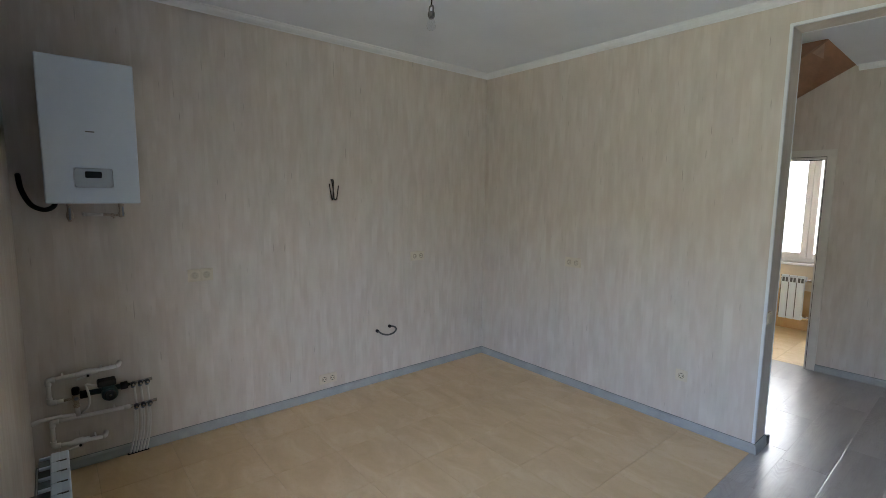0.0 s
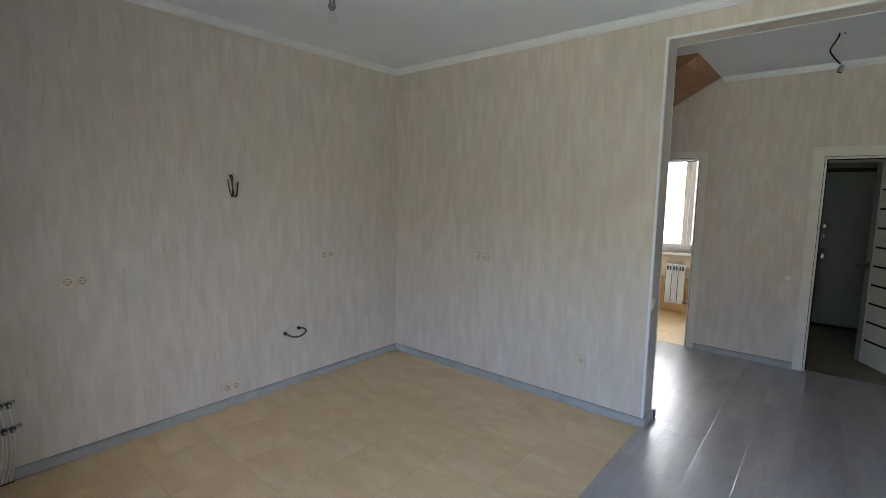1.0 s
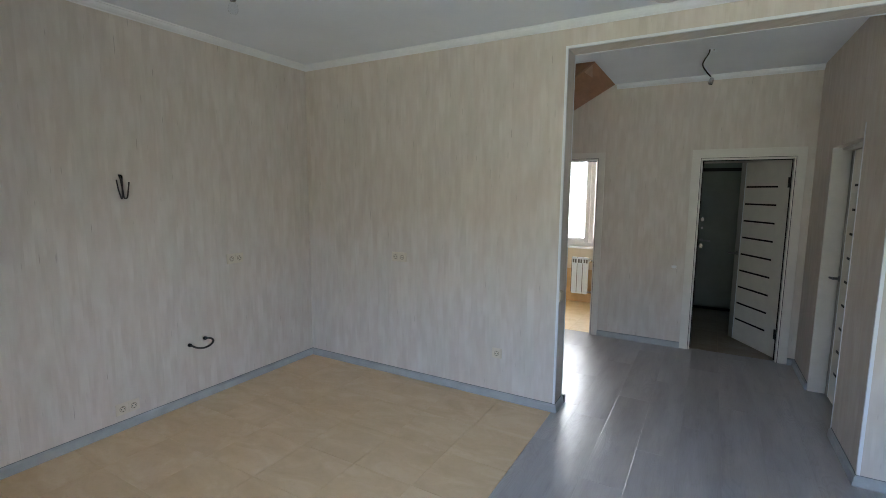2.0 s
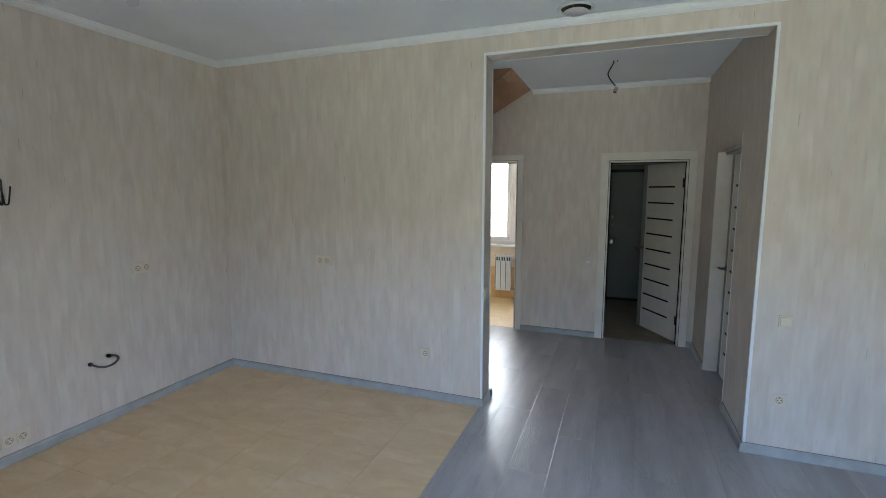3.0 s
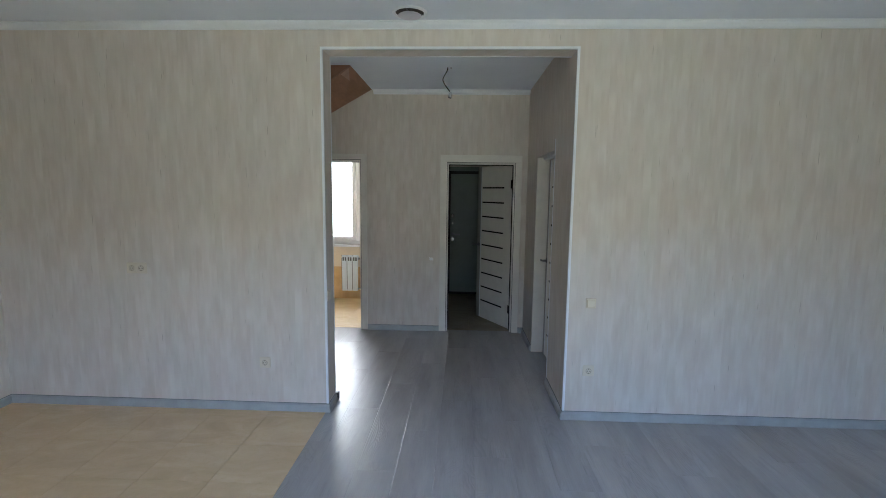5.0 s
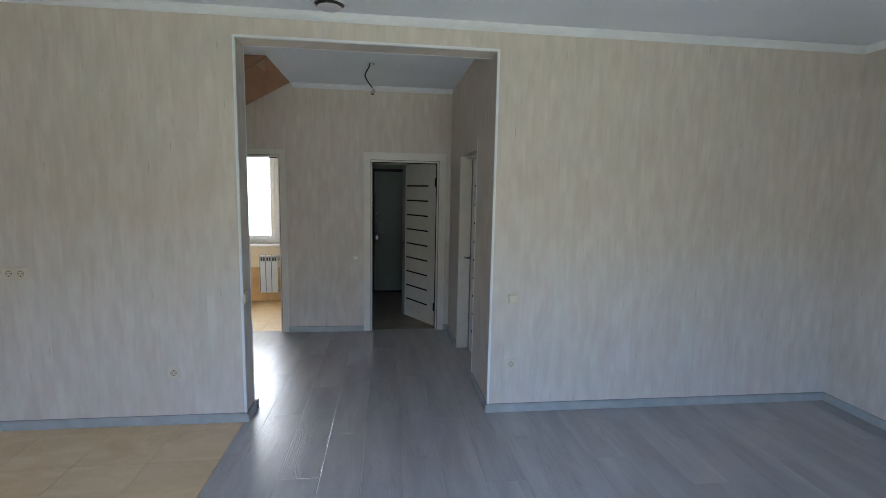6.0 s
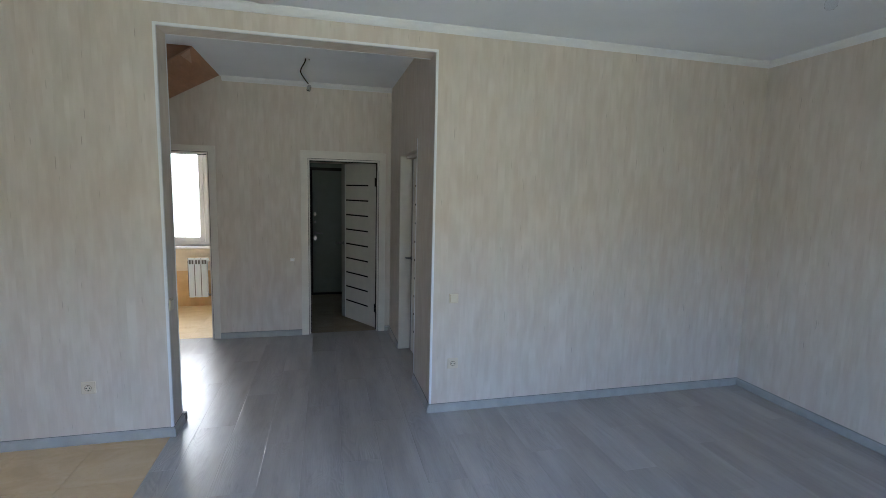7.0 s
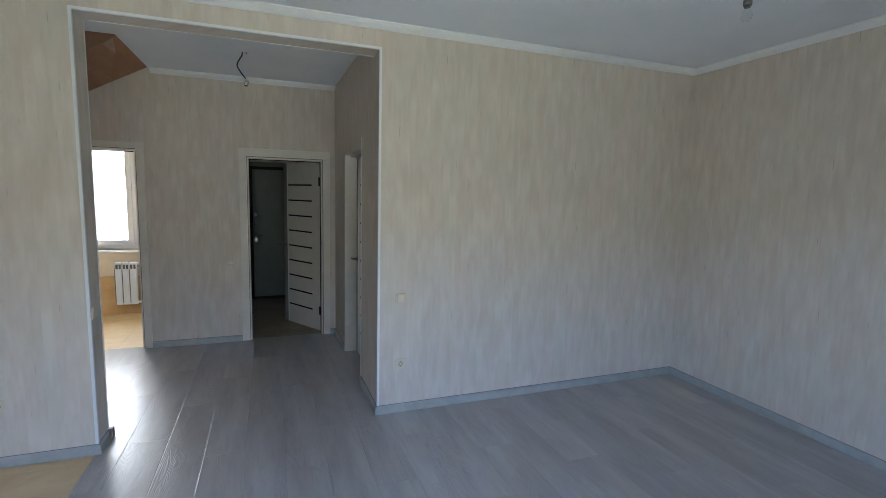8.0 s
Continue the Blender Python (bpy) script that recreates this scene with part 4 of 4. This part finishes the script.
for x, z in ((-0.082, 0.008), (0.045, 0.030)):
    part("outlet_nut", lathe(bmesh.new(), [(0.012, 0), (0.014, 0.004), (0.014, 0.020), (0.010, 0.026)], pose(x, 0, z, 90), 8), M_BLACK, ob, "dark outlet nut")


# ---- hanging bulbs and the ceiling vent ----
def bulb(ob, top):
    """Holder and lamp below a cord that ends at z = top of the local frame."""
    h = part("holder", lathe(bmesh.new(), [(0.010, 0.004), (0.018, 0.0), (0.019, -0.012), (0.018, -0.022)], pose(0, 0, top - 0.038), 18), M_STEEL, ob, "dark grey lamp holder")
    part("clip", tube(bmesh.new(), [(-0.016, 0, top - 0.04), (-0.016, 0, top - 0.018), (-0.010, 0, top - 0.006), (0.010, 0, top - 0.006), (0.016, 0, top - 0.018), (0.016, 0, top - 0.04)], 0.0045, 8, 4), M_STEEL, h)
    part("cap", lathe(bmesh.new(), [(0.013, -0.020), (0.0125, -0.032)], pose(0, 0, top - 0.038), 18), M_STEEL, ob, "steel bulb cap")
    part("glass", lathe(bmesh.new(), [(0.0122, -0.031), (0.014, -0.038), (0.021, -0.052), (0.0235, -0.066), (0.0215, -0.079), (0.014, -0.088), (0.003, -0.091)], pose(0, 0, top - 0.038), 20), M_BULB, ob, "clear glass bulb, unlit")


def hanging_bulb(x, y, drop, label):
    ob = thing("hanging_bulb", pose(x, y, ZC), label, "ceiling lamp", "hanging bulbs")
    part("cord", tube(bmesh.new(), [(0, 0, 0), (0.004, 0.002, -drop * 0.5), (0, 0, -drop - 0.008)], 0.004, 8, 5), M_BLACK, ob, "dark cord")
    bulb(ob, -drop)
    return ob


hanging_bulb(-2.115, 1.911, 0.19, "clear bulb hanging on a short cord from the ceiling")
hanging_bulb(2.10, 2.04, 0.20, "clear bulb hanging on a short cord from the ceiling")
ob = thing("hanging_lamp_holder", pose(-0.158, 4.857, ZC), "empty lamp holder on a twisted black cord from the hall ceiling", "ceiling lamp")
part("cord", tube(bmesh.new(), [(0, 0, 0), (-0.006, 0, -0.03), (-0.038, 0.01, -0.085), (-0.042, 0.01, -0.12), (-0.01, 0.0, -0.175), (0.022, 0, -0.215)], 0.0055, 8, 5), M_BLACK, ob, "black twisted cord")
part("cord_end", tube(bmesh.new(), [(0.03, 0, 0), (0.03, 0.0, -0.012)], 0.004, 8, 1), M_BLACK, ob)
part("holder", lathe(bmesh.new(), [(0.009, 0.012), (0.014, 0.006), (0.018, -0.004), (0.018, -0.034), (0.016, -0.038)], pose(0.030, 0, -0.235, 0, 14), 18), M_CHROME, ob, "bright metal lamp holder")
part("mouth", lathe(bmesh.new(), [(0.012, -0.030), (0.015, -0.036), (0.015, -0.041), (0.011, -0.042)], pose(0.030, 0, -0.235, 0, 14), 18), M_DARK, ob, "dark mouth of the holder")

ob = thing("ceiling_vent", pose(-0.360, 3.515, ZC), "round white air valve with a dark gap in the ceiling", "vent")
part("ring", lathe(bmesh.new(), [(0.112, 0.0), (0.112, -0.006), (0.106, -0.012), (0.094, -0.010), (0.090, 0.0)], None, 40), M_WHITE, ob)
# Flat dark disc paints the shade inside the throat; the ceiling is uncut.
part("throat", lathe(bmesh.new(), [(0.092, -0.0005), (0.092, -0.002)], None, 40), M_THROAT, ob, "dark throat")
part("disc", lathe(bmesh.new(), [(0.020, -0.006), (0.030, -0.012), (0.070, -0.018), (0.076, -0.022), (0.070, -0.027), (0.010, -0.029)], None, 40), M_VENT, ob, "greyish valve disc")
for a in (20, 140, 260):
    part("spoke", box(0.02, -0.004, -0.008, 0.094, 0.004, -0.003), M_STEEL, ob, m=pose(0, 0, 0, 0, 0, a))


# ---- wooden stairs over the hall, seen from below ----
def stairs():
    ob = thing("wooden_stairs", pose(-1.052, YH, ZC), "reddish-brown wooden winder stairs seen from below", "stairs")

    def slab(lo, lift):
        """A flat piece given by its under side, with its upper side at an offset."""
        bm = bmesh.new()
        a = [bm.verts.new(p) for p in lo]
        b = [bm.verts.new(Vector(p) + Vector(lift)) for p in lo]
        bm.faces.new(a)
        bm.faces.new(b[::-1])
        for k in range(len(a)):
            n = (k + 1) % len(a)
            bm.faces.new((a[k], a[n], b[n], b[k]))
        return bm
    # the flight goes down towards the west along the hall wall
    far, near = -0.004, -1.03
    run = 1.24
    for k in range(4):
        x0, x1 = -run * k / 4, -run * (k + 1) / 4
        part("soffit_panel", slab([(x0, near, 0.68 * x0), (x0, far, 0.01 + 0.56 * x0), (x1, far, 0.01 + 0.56 * x1), (x1, near, 0.68 * x1)], (0, 0, 0.03)), M_WOOD, ob)
    part("stringer", slab([(0, near, 0.12), (0, near, 0.0), (-run, near, -0.68 * run), (-run, near, 0.12)], (0, -0.028, 0)), M_STRINGER, ob, "darker brown stringer")
    # Pale triangle: light reflected on the soffit, put in as paler wood.
    part("soffit_light_patch", slab([(-0.097, -1.010, -0.070), (-0.022, -1.026, -0.019), (-0.087, -0.722, -0.060)], (0, 0.0, 0.012)), M_WOODLIT, ob, "paler patch put in for light reflected on the soffit")
    for k in range(5):
        x = -0.24 * k
        part("tread", box(x - 0.27, near, 0.68 * x + 0.06, x, far, 0.68 * x + 0.10, 0.004), M_WOOD, ob)
    return ob


stairs()


# ---- floors: planks and tiles piece by piece ----
def slab_piece(w, l, joint, depth=0.008, edge=0.0018, drop=0.0018):
    """A piece with eased top edges, its top at z = 0, origin in one corner."""
    g = joint / 2
    rows = [(g, -depth), (g, -drop), (g + edge, 0.0)]
    bm = bmesh.new()
    rings = [[bm.verts.new(p) for p in ((o, o, z), (w - o, o, z), (w - o, l - o, z), (o, l - o, z))] for o, z in rows]
    for a, b in zip(rings, rings[1:]):
        for k in range(4):
            bm.faces.new((a[k], a[(k + 1) % 4], b[(k + 1) % 4], b[k]))
    bm.faces.new(rings[-1])
    return bm


PIECES = {}


def lay(name, parent, x, y, w, l, joint, edge, drop, mat):
    key = (name, round(w, 3), round(l, 3), mat.name)
    if key not in PIECES:
        PIECES[key] = mesh_of(name, slab_piece(w, l, joint, 0.008, edge, drop), mat)
    ob = new(name, PIECES[key])
    ob.parent = parent
    ob.matrix_basis = pose(x, y, 0)
    return ob


bm = bmesh.new()
add_box(bm, EDGE, YS, -0.05, XE, YN, -0.006)
add_box(bm, OX0, YN, -0.05, OX1, YNB, -0.006)
add_box(bm, -2.3, YNB, -0.05, OX1, YHB - 0.07, -0.006)
floor = structure("floor_laminate", bm, M_SUB, "grey oak laminate boards with fine bevelled joints")
PW, PL, JX = 0.2385, 1.29, -0.856


def plank_column(k, y0, y1, x0, x1):
    a, b = max(x0, JX + PW * k), min(x1, JX + PW * (k + 1))
    if b - a < 0.01:
        return
    first = 3.767 + (k * 0.491) % PL
    y = first - PL * math.ceil((first - y0) / PL)
    while y < y1:
        s, e = max(y, y0), min(y + PL, y1)
        if e - s > 0.01:
            lay("plank", floor, a, s, b - a, e - s, 0.0, 0.0036, 0.0010, M_LAM)
        y += PL


plank_column(-1, YS, YNB, EDGE, XE)
plank_column(-1, YNB, YHB - 0.07, -2.3, XE)
for k in range(0, 20):
    lo, hi = JX + PW * k, JX + PW * (k + 1)
    if lo < OX1 and hi > OX0:
        end = YHB - 0.07
        plank_column(k, YS, YN if hi > OX1 else end, EDGE, XE) if hi <= OX1 or lo >= OX1 else None
        if hi > OX1 > lo:
            plank_column(k, YS, YN, OX1, XE)
            plank_column(k, YS, end, lo, OX1)
    elif lo >= OX1:
        plank_column(k, YS, YN, lo, XE)
for k in range(-7, -1):
    plank_column(k, YNB, YHB - 0.07, -2.3, XE)


def tiled_floor(name, x0, x1, y0, y1, ox, oy, sx, sy, mat, label):
    base = structure(name, box(x0, y0, -0.05, x1, y1, -0.0022), M_GROUT, label)
    i0, j0 = math.floor((x0 - ox) / sx), math.floor((y0 - oy) / sy)
    for i in range(i0, math.ceil((x1 - ox) / sx)):
        for j in range(j0, math.ceil((y1 - oy) / sy)):
            a, b = max(x0, ox + i * sx), min(x1, ox + (i + 1) * sx)
            c, d = max(y0, oy + j * sy), min(y1, oy + (j + 1) * sy)
            if b - a > 0.012 and d - c > 0.012:
                lay("tile", base, a, c, b - a, d - c, 0.0015, 0.0006, 0.0005, mat)
    return base


tiled_floor("floor_kitchen", XW, EDGE - 0.001, YS, YN, -1.424, 1.225, 0.418, 0.395, M_TILE, "beige stone-look floor tiles with thin joints")
tiled_floor("floor_bathroom", -2.9, -0.72, YHB - 0.07, YB, -1.46, 6.35, 0.418, 0.395, M_TILE_BATH, "yellow-beige stone-look bathroom floor tiles")
tiled_floor("floor_vestibule", -0.60, 1.15, YHB - 0.07, YE + 0.03, 0.1, 6.3, 0.438, 0.4145, M_TILE_BROWN, "brown vestibule floor tiles")
